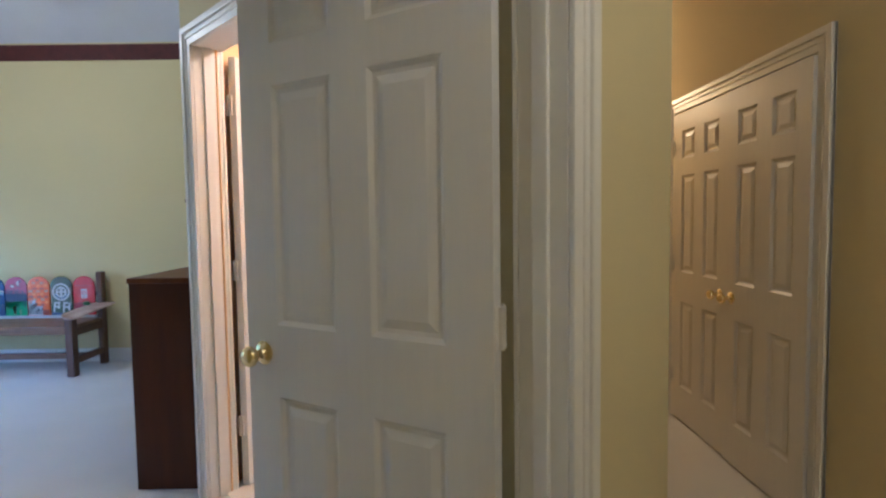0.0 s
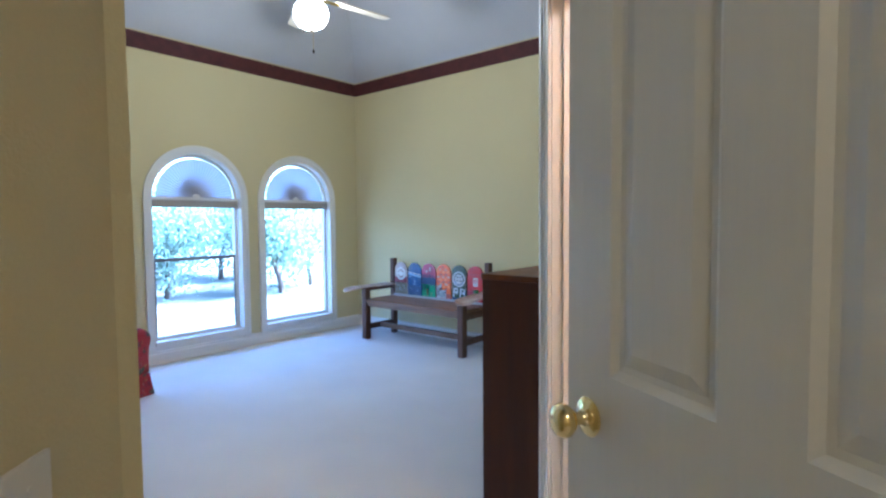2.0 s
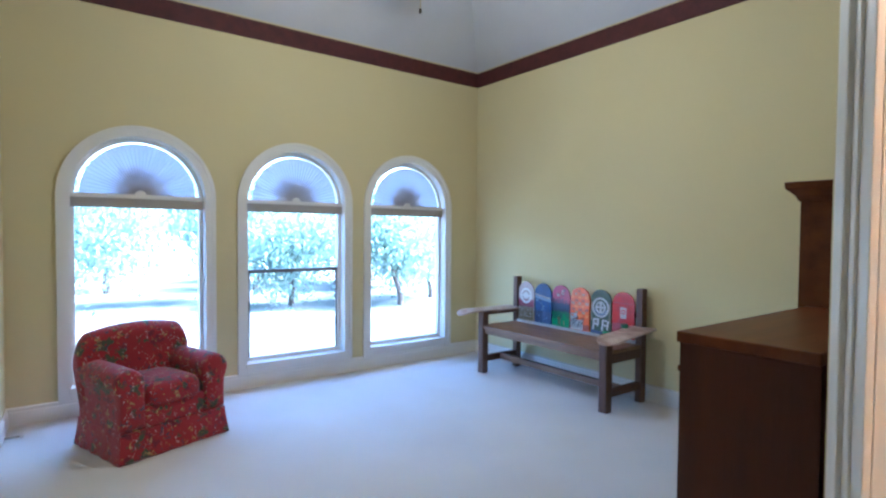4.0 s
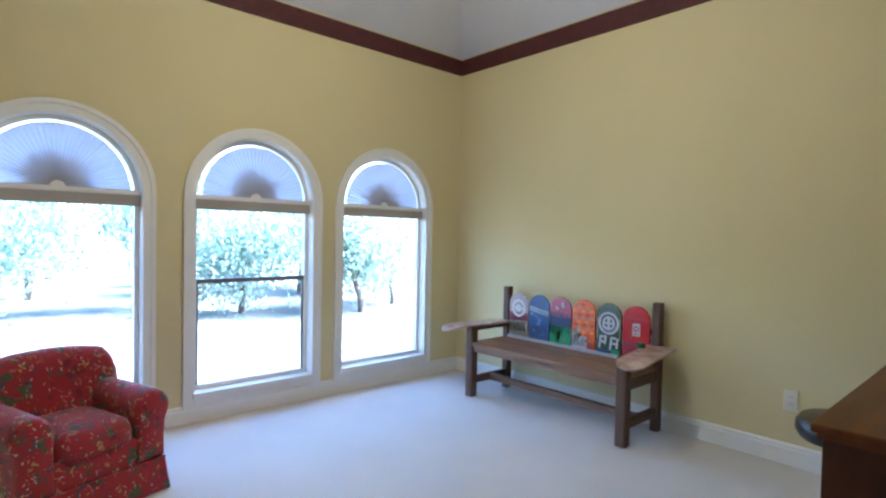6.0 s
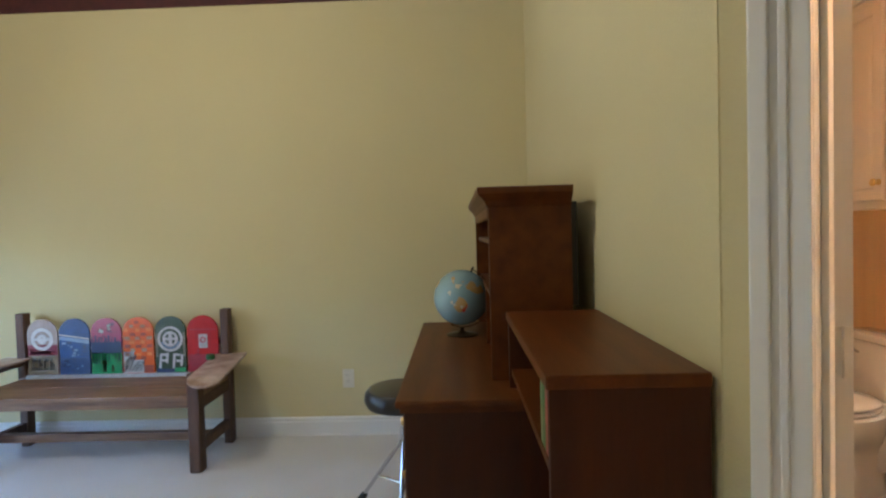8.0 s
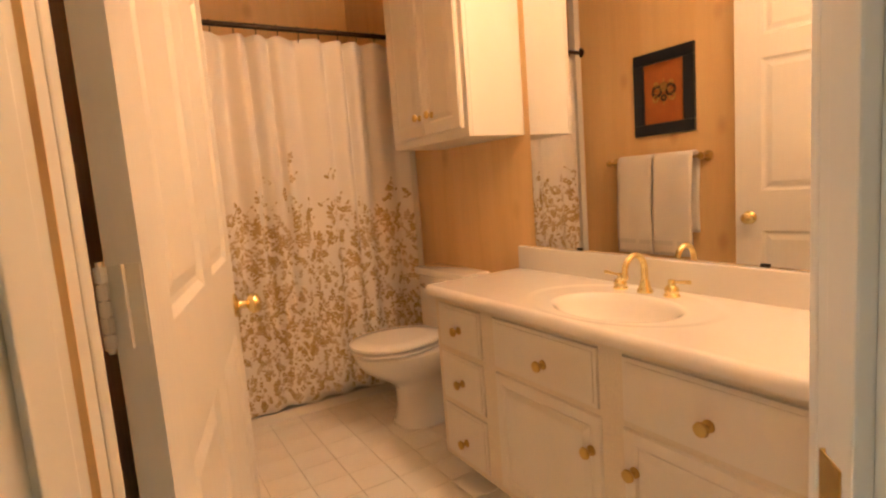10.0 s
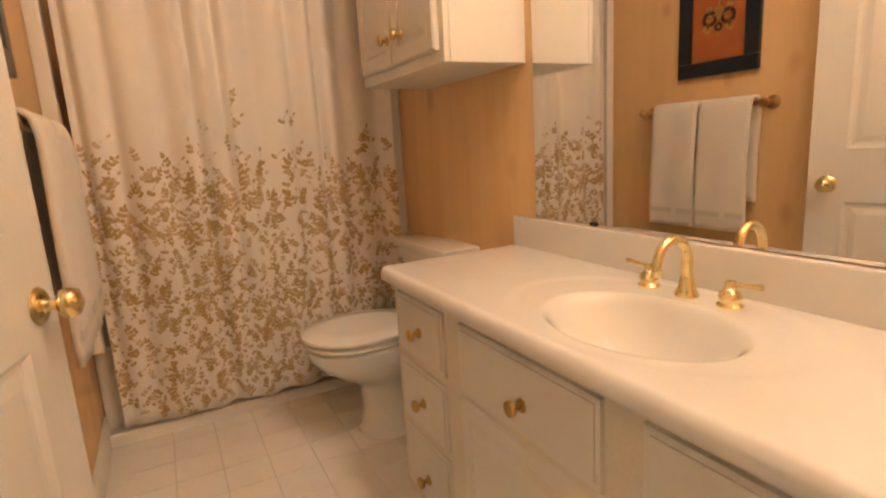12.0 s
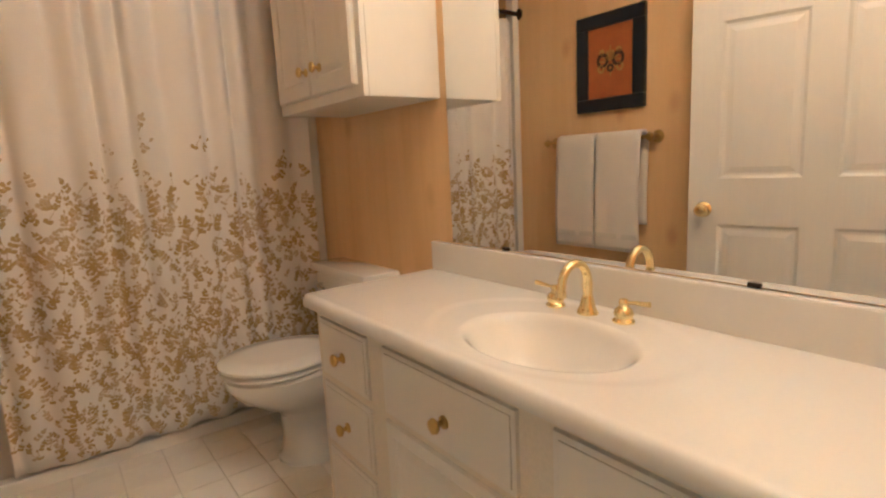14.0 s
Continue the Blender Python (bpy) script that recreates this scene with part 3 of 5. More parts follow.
def window(name, yc, sash):
    w = thing(name, pose(0, yc, 0), "arched window in white casing with a pleated fan shade", "window", kind="structure")
    bm = arch_ring(WR - 0.004, WR + 0.064, WSPR, 0.10, 0.0, 0.018)
    part("casing", bm, WHITE, w, smooth=True)
    part("casing_bead", arch_ring(WR + 0.040, WR + 0.066, WSPR, 0.118, 0.018, 0.026), WHITE, w, smooth=True)
    part("window_sill", box(-0.10, -WR - 0.006, WSILL - 0.03, 0.030, WR + 0.006, WSILL + 0.004, 0.004), WHITE, w)
    part("apron", box(0.0, -WR + 0.004, 0.118, 0.017, WR - 0.004, WSILL - 0.03, 0.003), WHITE, w)
    part("reveal", arch_ring(WR - 0.008, WR - 0.001, WSPR, WSILL, -0.139, -0.001), WHITE, w, smooth=True)
    f = part("window_frame", arch_ring(WR - 0.035, WR - 0.008, WSPR, WSILL, -0.11, -0.06), WHITE, w, smooth=True)
    part("bottom_rail", box(-0.11, -WR + 0.035, WSILL + 0.004, -0.06, WR - 0.035, WSILL + 0.035, 0.003), WHITE, f)
    if sash:
        part("meeting_rail", box(-0.10, -WR + 0.035, 0.895, -0.065, WR - 0.035, 0.925, 0.003), SASH, f, "dark metal meeting rail")
        for s in (-1, 1):
            part("sash_stile", box(-0.085, s * (WR - 0.045) - 0.006, WSILL + 0.03, -0.066, s * (WR - 0.045) + 0.006, 0.90, 0.002), SASH, f)
    # pane
    n = 28
    out = [(-WR + 0.03, WSILL + 0.02), (WR - 0.03, WSILL + 0.02)] + [((WR - 0.03) * math.cos(math.pi * k / n), WSPR + (WR - 0.03) * math.sin(math.pi * k / n)) for k in range(n + 1)]
    bm = prism(out, -0.002, 0.002, m=Matrix(((0, 0, 1, -0.088), (1, 0, 0, 0), (0, 1, 0, 0), (0, 0, 0, 1))))
    p = part("pane", bm, PANE, f)
    p.visible_shadow = False
    # fan shade: pleats spread from the middle of its foot
    bm = bmesh.new()
    z0, r1, r0 = 1.475, 0.358, 0.035
    pl = 72
    ring = []
    for k in range(pl + 1):
        a = math.pi * k / pl
        x = -0.045 + (0.0018 if k % 2 else -0.0018)
        ring.append([bm.verts.new((x if j else -0.045, -(r0 + (r1 - r0) * j / 3) * math.cos(a), z0 + (r0 + (r1 - r0) * j / 3) * math.sin(a))) for j in range(4)])
    for a, b in zip(ring, ring[1:]):
        for j in range(3):
            bm.faces.new((a[j], a[j + 1], b[j + 1], b[j]))
    part("fan_shade", bm, SHADE, w, "grey-white pleated fan shade")
    # flat jagged layers added behind the pleats paint the darkening round the hub
    rnd = random.Random(7)
    for k, reach in enumerate((0.225, 0.165, 0.110, 0.070)):
        bm = bmesh.new()
        x = -0.052 - 0.003 * k
        hub = bm.verts.new((x, 0, z0))
        rim = []
        for q in range(145):
            a, r = math.pi * q / 144, reach * rnd.uniform(0.62, 1.12)
            rim.append(bm.verts.new((x, -r * math.cos(a), z0 + r * math.sin(a))))
        for p, q in zip(rim, rim[1:]):
            bm.faces.new((hub, p, q))
        part("hub_darkener", bm, HUBDARK, w, "brownish jagged layer added behind the pleats to darken the hub")
    part("shade_hub", lathe([(0, 0), (0.036, 0), (0.036, 0.010), (0.028, 0.014), (0, 0.014)], 24, m=Matrix.Translation((-0.04, 0, z0)) @ Matrix.Rotation(radians(90), 4, "Y")), WHITE, w)
    part("head_rail", box(-0.062, -WR + 0.012, 1.452, -0.022, WR - 0.012, 1.480, 0.003), WHITE, w)
    bm = bmesh.new()
    for k in range(7):
        z = 1.385 + k * 0.0095
        box(-0.060 + 0.001 * (k % 2), -WR + 0.014, z, -0.024 - 0.001 * (k % 2), WR - 0.014, z + 0.0085, 0.0, bm)
    part("blind_stack", bm, BLIND, w, "taupe pleated blind drawn up")
    return w


for k, y in enumerate(WIN):
    window("window_%d" % (k + 1), y, k == 1)


# ---- bedroom things ----
def paint(name, colour, rough=0.35):
    return mat(name, colour, rough, second=tuple(c * 0.75 for c in colour), scale=25, fine=0.06)


def deck_outline(w, l, n=14):
    """Half a skateboard deck: a square foot and a round nose, foot at z = 0."""
    r = w / 2
    return [(-r, 0), (r, 0), (r, l - r)] + [(r * math.cos(math.pi * k / n), l - r + r * 0.95 * math.sin(math.pi * k / n)) for k in range(1, n)] + [(-r, l - r)]


UP = Matrix(((1, 0, 0, 0), (0, 0, -1, 0), (0, 1, 0, 0), (0, 0, 0, 1)))  # lays an outline's y along z, facing -y


def bench():
    b = thing("bench", None, "rustic brown wooden bench with skateboard decks as back and arms", "bench")
    x0, x1 = 0.70, 1.985
    yb, yf = -0.085, -0.50
    for x in (x0, x1):
        bm = box(x - 0.026, yb - 0.030, 0, x + 0.026, yb + 0.030, 0.835, 0.006)
        part("back_post", bm, POSTW, b)
        bm = box(x - 0.034, yf - 0.034, 0, x + 0.034, yf + 0.034, 0.545, 0.012)
        part("front_leg", bm, POSTW, b)
        part("side_stretcher", box(x - 0.018, yf + 0.03, 0.10, x + 0.018, yb - 0.03, 0.155, 0.004), POSTW, b)
        part("side_rail", box(x - 0.02, yf + 0.034, 0.335, x + 0.02, yb - 0.03, 0.40, 0.004), POSTW, b)
    part("long_stretcher", box(x0, (yf + yb) / 2 - 0.022, 0.10, x1, (yf + yb) / 2 + 0.022, 0.15, 0.006), BENCHW, b)
    for k in range(2):
        y = yf - 0.03 + k * 0.225
        part("seat_plank", box(x0 - 0.015, y, 0.395, x1 + 0.015, y + 0.222, 0.425, 0.006), BENCHW, b)
    part("front_apron", box(x0 + 0.03, yf - 0.012, 0.352, x1 - 0.03, yf + 0.012, 0.395, 0.004), BENCHW, b)
    part("pale_rail", box(x0 + 0.028, yb - 0.034, 0.4255, x1 - 0.028, yb - 0.012, 0.449, 0.003), paint("pale_grey_rail", (0.46, 0.46, 0.45)), b, "pale grey rail under the decks")
    part("back_rail", box(x0, yb - 0.012, 0.452, x1, yb + 0.012, 0.492, 0.004), BENCHW, b)
    part("back_rail", box(x0, yb + 0.004, 0.615, x1, yb + 0.024, 0.655, 0.004), BENCHW, b)
    # arms: half decks laid flat, nose forward and outward
    for x, s in ((x0, -1), (x1, 1)):
        bm = bmesh.new()
        out = deck_outline(0.185, 0.60, 16)
        low = []
        for lift in (0.0, 0.013):
            ring = []
            for px, py in out:
                z = 0.545 + lift - max(0.0, py - 0.40) ** 2 * 1.0
                ring.append(bm.verts.new((px, -py, z)))
            low.append(ring)
        bm.faces.new(low[0][::-1])
        bm.faces.new(low[1])
        for k in range(len(out)):
            j = (k + 1) % len(out)
            bm.faces.new((low[0][k], low[0][j], low[1][j], low[1][k]))
        bmesh.ops.transform(bm, matrix=Matrix.Translation((x + s * 0.03, yb - 0.01, 0)) @ Matrix.Rotation(radians(s * 9), 4, "Z"), verts=bm.verts[:])
        part("arm_deck", bm, ARM, b, "worn pinkish skateboard deck as armrest")
        part("arm_rail", box(x - 0.018, yf, 0.51, x + 0.018, yb, 0.545, 0.004), POSTW, b)
    part("green_wheel", lathe([(0, 0), (0.022, 0), (0.026, 0.006), (0.026, 0.022), (0.022, 0.028), (0, 0.028)], 18, m=Matrix.Translation((x1 - 0.03, yb - 0.16, 0.558))), paint("green_urethane", (0.02, 0.16, 0.05)), b, "small green wheel on the arm", smooth=True)
    pitch = (x1 - x0 - 0.075) / 6
    looks = (("white and maroon", (0.42, 0.34, 0.30)), ("blue", (0.045, 0.10, 0.26)), ("pink and green", (0.42, 0.09, 0.17)), ("orange checked", (0.75, 0.14, 0.02)), ("dark green and white", (0.05, 0.08, 0.045)), ("red", (0.52, 0.02, 0.02)))
    white = paint("white_print", (0.62, 0.60, 0.58))
    dark = paint("dark_print", (0.03, 0.03, 0.04))
    maroon = paint("maroon_print", (0.20, 0.02, 0.04))
    navy = paint("navy_print", (0.015, 0.035, 0.12))
    pale = paint("pale_blue_print", (0.25, 0.36, 0.55))
    green = paint("green_print", (0.03, 0.30, 0.09))
    orange = paint("bright_orange_print", (0.85, 0.26, 0.03))
    rust = paint("rust_print", (0.30, 0.045, 0.01))
    olive = paint("olive_print", (0.22, 0.19, 0.12))
    purple = paint("purple_print", (0.10, 0.03, 0.10))
    tan = paint("tan_print", (0.50, 0.33, 0.17))
    red = paint("red_print", (0.50, 0.02, 0.02))
    dusky = paint("dusky_red_print", (0.36, 0.03, 0.05))
    rnd = random.Random(11)
    for k, (look_name, col) in enumerate(looks):
        cx = x0 + 0.0375 + pitch * (k + 0.5)
        deck = part("skateboard_deck", prism(deck_outline(0.192, 0.355), 0, 0.011, m=Matrix.Translation((cx, yb - 0.014, 0.448)) @ UP), paint(look_name.replace(" ", "_") + "_deck", col, 0.22), b, look_name + " skateboard deck as backrest slat")

        def pr(bm, m):
            part("print", bm, m, deck)

        yy = yb - 0.0258

        def rect(u0, v0, u1, v1, m, lean=0.0):
            pr(box(-(u1 - u0) / 2, -0.001, -(v1 - v0) / 2, (u1 - u0) / 2, 0.0005, (v1 - v0) / 2, 0, m=Matrix.Translation((cx + (u0 + u1) / 2, yy, 0.448 + (v0 + v1) / 2)) @ Matrix.Rotation(lean, 4, "Y")), m)

        def disc(u, v, r, m, lift=0.0, ring=0.0):
            prof = [(ring, 0.0), (r, 0.0), (r, 0.001), (ring, 0.001)]
            pr(lathe(prof + [prof[0]] if ring else [(0, 0), (r, 0), (r, 0.001), (0, 0.001)], 24, m=Matrix.Translation((cx + u, yy - lift, 0.448 + v)) @ Matrix.Rotation(radians(90), 4, "X")), m)

        if k == 0:
            rect(-0.094, 0.125, 0.094, 0.19, maroon)
            disc(0.0, 0.225, 0.070, white, 0.0012, 0.050)
            disc(0.0, 0.225, 0.030, white, 0.0012, 0.012)
            rect(-0.052, 0.216, 0.052, 0.232, white)
            rect(-0.094, 0.004, 0.094, 0.122, olive)
            for j, u in enumerate((-0.068, -0.030, 0.006, 0.044)):
                rect(u, 0.030, u + 0.010, 0.105, white, 0.12)
                rect(u + 0.010, 0.085 - 0.03 * (j % 2), u + 0.028, 0.103 - 0.03 * (j % 2), white, 0.12)
                rect(u + 0.010, 0.034, u + 0.026, 0.048, white)
            rect(-0.070, 0.135, 0.064, 0.152, paint("dull_pink_print", (0.45, 0.16, 0.16)))
        elif k == 1:
            rect(-0.094, 0.205, 0.094, 0.226, pale, 0.16)
            rect(-0.094, 0.232, 0.094, 0.240, white, 0.16)
            rect(-0.094, 0.002, 0.094, 0.105, paint("deep_blue_print", (0.025, 0.065, 0.19)))
            for j in range(34):
                u, v = rnd.uniform(-0.085, 0.062), rnd.uniform(0.012, 0.195)
                rect(u, v, u + rnd.uniform(0.006, 0.026), v + rnd.uniform(0.005, 0.014), navy if j % 3 else pale, rnd.uniform(-0.3, 0.3))
        elif k == 2:
            rect(-0.095, 0.002, 0.095, 0.130, green)
            rect(-0.095, 0.131, 0.095, 0.200, navy)
            for j in range(9):
                u = -0.092 + j * 0.0205
                rect(u, 0.130 - rnd.uniform(0.008, 0.075), u + rnd.uniform(0.007, 0.015), 0.134, navy)
                rect(u, 0.196, u + rnd.uniform(0.008, 0.016), 0.204 + rnd.uniform(0.004, 0.045), navy if j % 3 else purple)
            for j in range(12):
                u, v = rnd.uniform(-0.065, 0.045), rnd.uniform(0.215, 0.315)
                rect(u, v, u + rnd.uniform(0.010, 0.032), v + rnd.uniform(0.006, 0.020), (maroon, purple, white)[j % 3], rnd.uniform(-0.7, 0.7))
            rect(-0.026, 0.016, -0.004, 0.085, tan)
            rect(-0.034, 0.060, 0.004, 0.076, tan)
            rect(0.030, 0.012, 0.042, 0.055, tan)
        elif k == 3:
            for r_ in range(10):
                for c_ in range(5):
                    u, v = -0.088 + c_ * 0.0352 + rnd.uniform(-0.003, 0.003), 0.085 + r_ * 0.025
                    if (r_ + c_) % 2 and abs(u + 0.018) < 0.075 - max(0.0, v - 0.27) * 0.6 and v < 0.32:
                        rect(u, v, u + rnd.uniform(0.024, 0.035), v + rnd.uniform(0.014, 0.024), (rust, orange, tan)[r_ % 3], rnd.uniform(-0.06, 0.06))
            rect(-0.094, 0.004, 0.030, 0.085, white)
            rect(-0.094, 0.085, -0.030, 0.135, white)
            for j in range(8):
                rect(-0.088 + j * 0.015, 0.012, -0.080 + j * 0.015, 0.080 + 0.040 * (j < 4), dark, 0.45 if j % 2 else 0.62)
            rect(0.032, 0.006, 0.092, 0.050, rust)
        elif k == 4:
            for u in (-0.092, 0.080):
                rect(u, 0.10, u + 0.012, 0.25, olive)
            disc(0.0, 0.21, 0.079, white, 0.0012, 0.064)
            disc(0.0, 0.21, 0.048, white, 0.0012, 0.034)
            rect(-0.044, 0.203, 0.044, 0.218, white)
            rect(-0.010, 0.170, 0.010, 0.250, white)
            for j in range(9):
                an = radians(205 + 130 * j / 8)
                rect(0.056 * math.cos(an) - 0.004, 0.21 + 0.056 * math.sin(an) - 0.006, 0.056 * math.cos(an) + 0.004, 0.21 + 0.056 * math.sin(an) + 0.006, pale, -an)
            for u, v0, v1 in ((-0.072, 0.030, 0.118), (-0.030, 0.060, 0.124), (0.012, 0.026, 0.120), (0.060, 0.040, 0.112)):
                rect(u, v0, u + 0.014, v1, white, 0.10)
            for u, v in ((-0.060, 0.106), (-0.060, 0.070), (0.024, 0.104), (0.030, 0.066)):
                rect(u, v, u + 0.034, v + 0.014, white, 0.10)
            rect(-0.090, 0.004, 0.020, 0.024, navy, 0.05)
            rect(0.022, 0.004, 0.088, 0.030, green)
        else:
            rect(-0.024, 0.150, 0.030, 0.235, white)
            disc(0.003, 0.200, 0.019, red, 0.0012, 0.010)
            rect(-0.010, 0.160, 0.016, 0.172, red)
            rect(-0.094, 0.004, 0.030, 0.110, dusky)
            for j in range(10):
                u, v = rnd.uniform(-0.085, 0.060), rnd.uniform(0.015, 0.135)
                rect(u, v, u + rnd.uniform(0.010, 0.035), v + rnd.uniform(0.005, 0.012), dusky if j % 2 else maroon, rnd.uniform(-0.4, 0.4))
            rect(-0.080, 0.262, 0.080, 0.268, dusky)
    return b


ARM = mat("worn_deck", (0.58, 0.48, 0.42), 0.28, second=(0.30, 0.18, 0.12), scale=11, mixing=0.3, bump=0.1, bump_scale=60, fine=0.14)
bench()


def armchair():
    """Child-size club chair with rolled arms and a skirt. Local front is +x."""
    c = thing("armchair", pose(0.71, -3.085, 0, 0, 0, 19), "small red printed upholstered armchair with rolled arms", "armchair")

    w, d = 0.60, 0.50

    def loft(rings, name):
        bm = bmesh.new()
        rings = [[bm.verts.new(p) for p in ring] for ring in rings]
        for a, b in zip(rings, rings[1:]):
            for k in range(len(a)):
                j = (k + 1) % len(a)
                bm.faces.new((a[k], a[j], b[j], b[k]))
        bm.faces.new(rings[0][::-1])
        bm.faces.new(rings[-1])
        bmesh.ops.recalc_face_normals(bm, faces=bm.faces[:])
        return part(name, bm, FABRIC, c, smooth=True)

    # skirt hanging almost straight, with a soft wave and corner pleats
    ring = [(-d / 2, -w / 2 + w * k / 14) for k in range(14)] + [(-d / 2 + d * k / 12, w / 2) for k in range(12)] + [(d / 2, w / 2 - w * k / 14) for k in range(14)] + [(d / 2 - d * k / 12, -w / 2) for k in range(12)]
    rows = []
    for z, e in ((0.006, 0.016), (0.05, 0.011), (0.10, 0.005), (0.15, 0.001), (0.158, -0.004)):
        rows.append([(px * (1 + e / d * 2) + 0.004 * math.sin(py * 48) * (0.16 - z) / 0.16, py * (1 + e / w * 2) + 0.004 * math.sin(px * 52) * (0.16 - z) / 0.16, z) for px, py in ring])
    loft(rows, "skirt")
    part("welt", tube([(px * 1.002, py * 1.002, 0.158) for px, py in ring + ring[:1]], 0.005, 8), FABRIC, c, smooth=True)
    part("base", box(-d / 2 + 0.004, -w / 2 + 0.006, 0.150, d / 2 - 0.012, w / 2 - 0.006, 0.285, 0.02), FABRIC, c, smooth=True)
    # domed seat cushion
    rows = []
    for z, k in ((0.270, 0.93), (0.283, 0.985), (0.315, 1.0), (0.350, 0.985), (0.372, 0.93), (0.386, 0.80), (0.396, 0.55), (0.400, 0.25)):
        x0, x1, hw = -0.17, 0.262, 0.172
        cx, hx = (x0 + x1) / 2, (x1 - x0) / 2
        out = []
        for q in range(40):
            a = 2 * math.pi * q / 40
            ca, sa = math.cos(a), math.sin(a)
            n = (abs(ca) ** 5 + abs(sa) ** 5) ** (-1 / 5)
            out.append((cx + hx * k * n * ca, hw * k * n * sa, z))
        rows.append(out)
    loft(rows, "seat_cushion")
    # rolled arms: a profile in (y, z) pushed along x, closed by a rounded front
    for s in (-1, 1):
        prof = [(0.165, 0.16), (0.302, 0.16), (0.300, 0.25), (0.303, 0.34)] + [(0.246 + 0.080 * math.cos(a), 0.415 + 0.078 * math.sin(a)) for a in [radians(-28 + 222 * k / 16) for k in range(17)]] + [(0.172, 0.34)]
        cy, cz = 0.238, 0.34
        rows = []
        for x, k in ((-d / 2 + 0.02, 1.0), (-0.02, 1.015), (d / 2 - 0.045, 1.0), (d / 2 - 0.022, 0.99), (d / 2 - 0.006, 0.95), (d / 2 + 0.004, 0.86), (d / 2 + 0.008, 0.70)):
            rows.append([(x + 0.012 * (z - 0.3), s * (cy + (y - cy) * k), max(0.16, cz + (z - cz) * k)) for y, z in prof])
        loft(rows, "arm")
    # back: leaning slab with a thick rolled top that wraps out over the arms
    rows = []
    for k in range(25):
        u = k / 24 * 2 - 1
        end = max(0.0, abs(u) - 0.80) / 0.20
        top = 0.672 - 0.045 * u * u - 0.085 * end * end
        sq = 1 - 0.55 * end ** 3
        prof = [(-0.10, 0.28), (-0.135, 0.42), (-0.155, top - 0.12)] + [(-0.230 + 0.078 * math.cos(a), top - 0.078 + 0.078 * math.sin(a)) for a in [radians(5 + 190 * j / 14) for j in range(15)]] + [(-0.290, 0.42), (-0.255, 0.16)]
        y = u * (0.318 if u * u < 1 else 0.322)
        rows.append([(-0.215 + (x + 0.215) * sq, y - math.copysign(0.05, u) * max(0.0, 0.42 - z) / 0.42 * abs(u), z) for x, z in prof])
    loft(rows, "backrest")
    return c


armchair()


def moulded_top(x0, y0, x1, y1, z0, z1):
    bm = box(x0, y0, z0 + (z1 - z0) * 0.45, x1, y1, z1, 0.006)
    box(x0 + 0.012, y0 + 0.012, z0, x1 - 0.004, y1 - 0.012, z0 + (z1 - z0) * 0.45 + 0.001, 0.004, bm)
    return bm


def desk():
    d = thing("desk", None, "dark cherry wooden desk against the wall", "desk")
    x0, y0, x1, y1 = 3.235, -1.80, XD - 0.03, -0.42
    part("desktop", moulded_top(x0, y0, x1, y1, 0.735, 0.775), CHERRY, d)
    for y in (y0 + 0.02, y1 - 0.045):
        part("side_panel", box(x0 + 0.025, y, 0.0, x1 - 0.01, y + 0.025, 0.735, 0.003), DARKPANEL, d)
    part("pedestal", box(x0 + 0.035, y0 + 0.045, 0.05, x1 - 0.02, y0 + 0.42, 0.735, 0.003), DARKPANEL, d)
    for k, (z0, z1) in enumerate(((0.07, 0.36), (0.37, 0.54), (0.55, 0.72))):
        dr = part("drawer", box(x0 + 0.018, y0 + 0.055, z0, x0 + 0.036, y0 + 0.41, z1, 0.004), CHERRY, d)
        part("drawer_knob", lathe([(0, 0), (0.008, 0), (0.007, 0.012), (0.014, 0.018), (0.012, 0.026), (0, 0.028)], 16, m=Matrix.Translation((x0 + 0.018, y0 + 0.23, (z0 + z1) / 2)) @ Matrix.Rotation(radians(-90), 4, "Y")), AGED, dr, smooth=True)
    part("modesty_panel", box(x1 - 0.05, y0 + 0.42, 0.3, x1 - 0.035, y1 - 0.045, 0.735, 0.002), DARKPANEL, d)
    part("apron", box(x0 + 0.04, y0 + 0.42, 0.65, x0 + 0.06, y1 - 0.045, 0.735, 0.003), CHERRY, d)


desk()


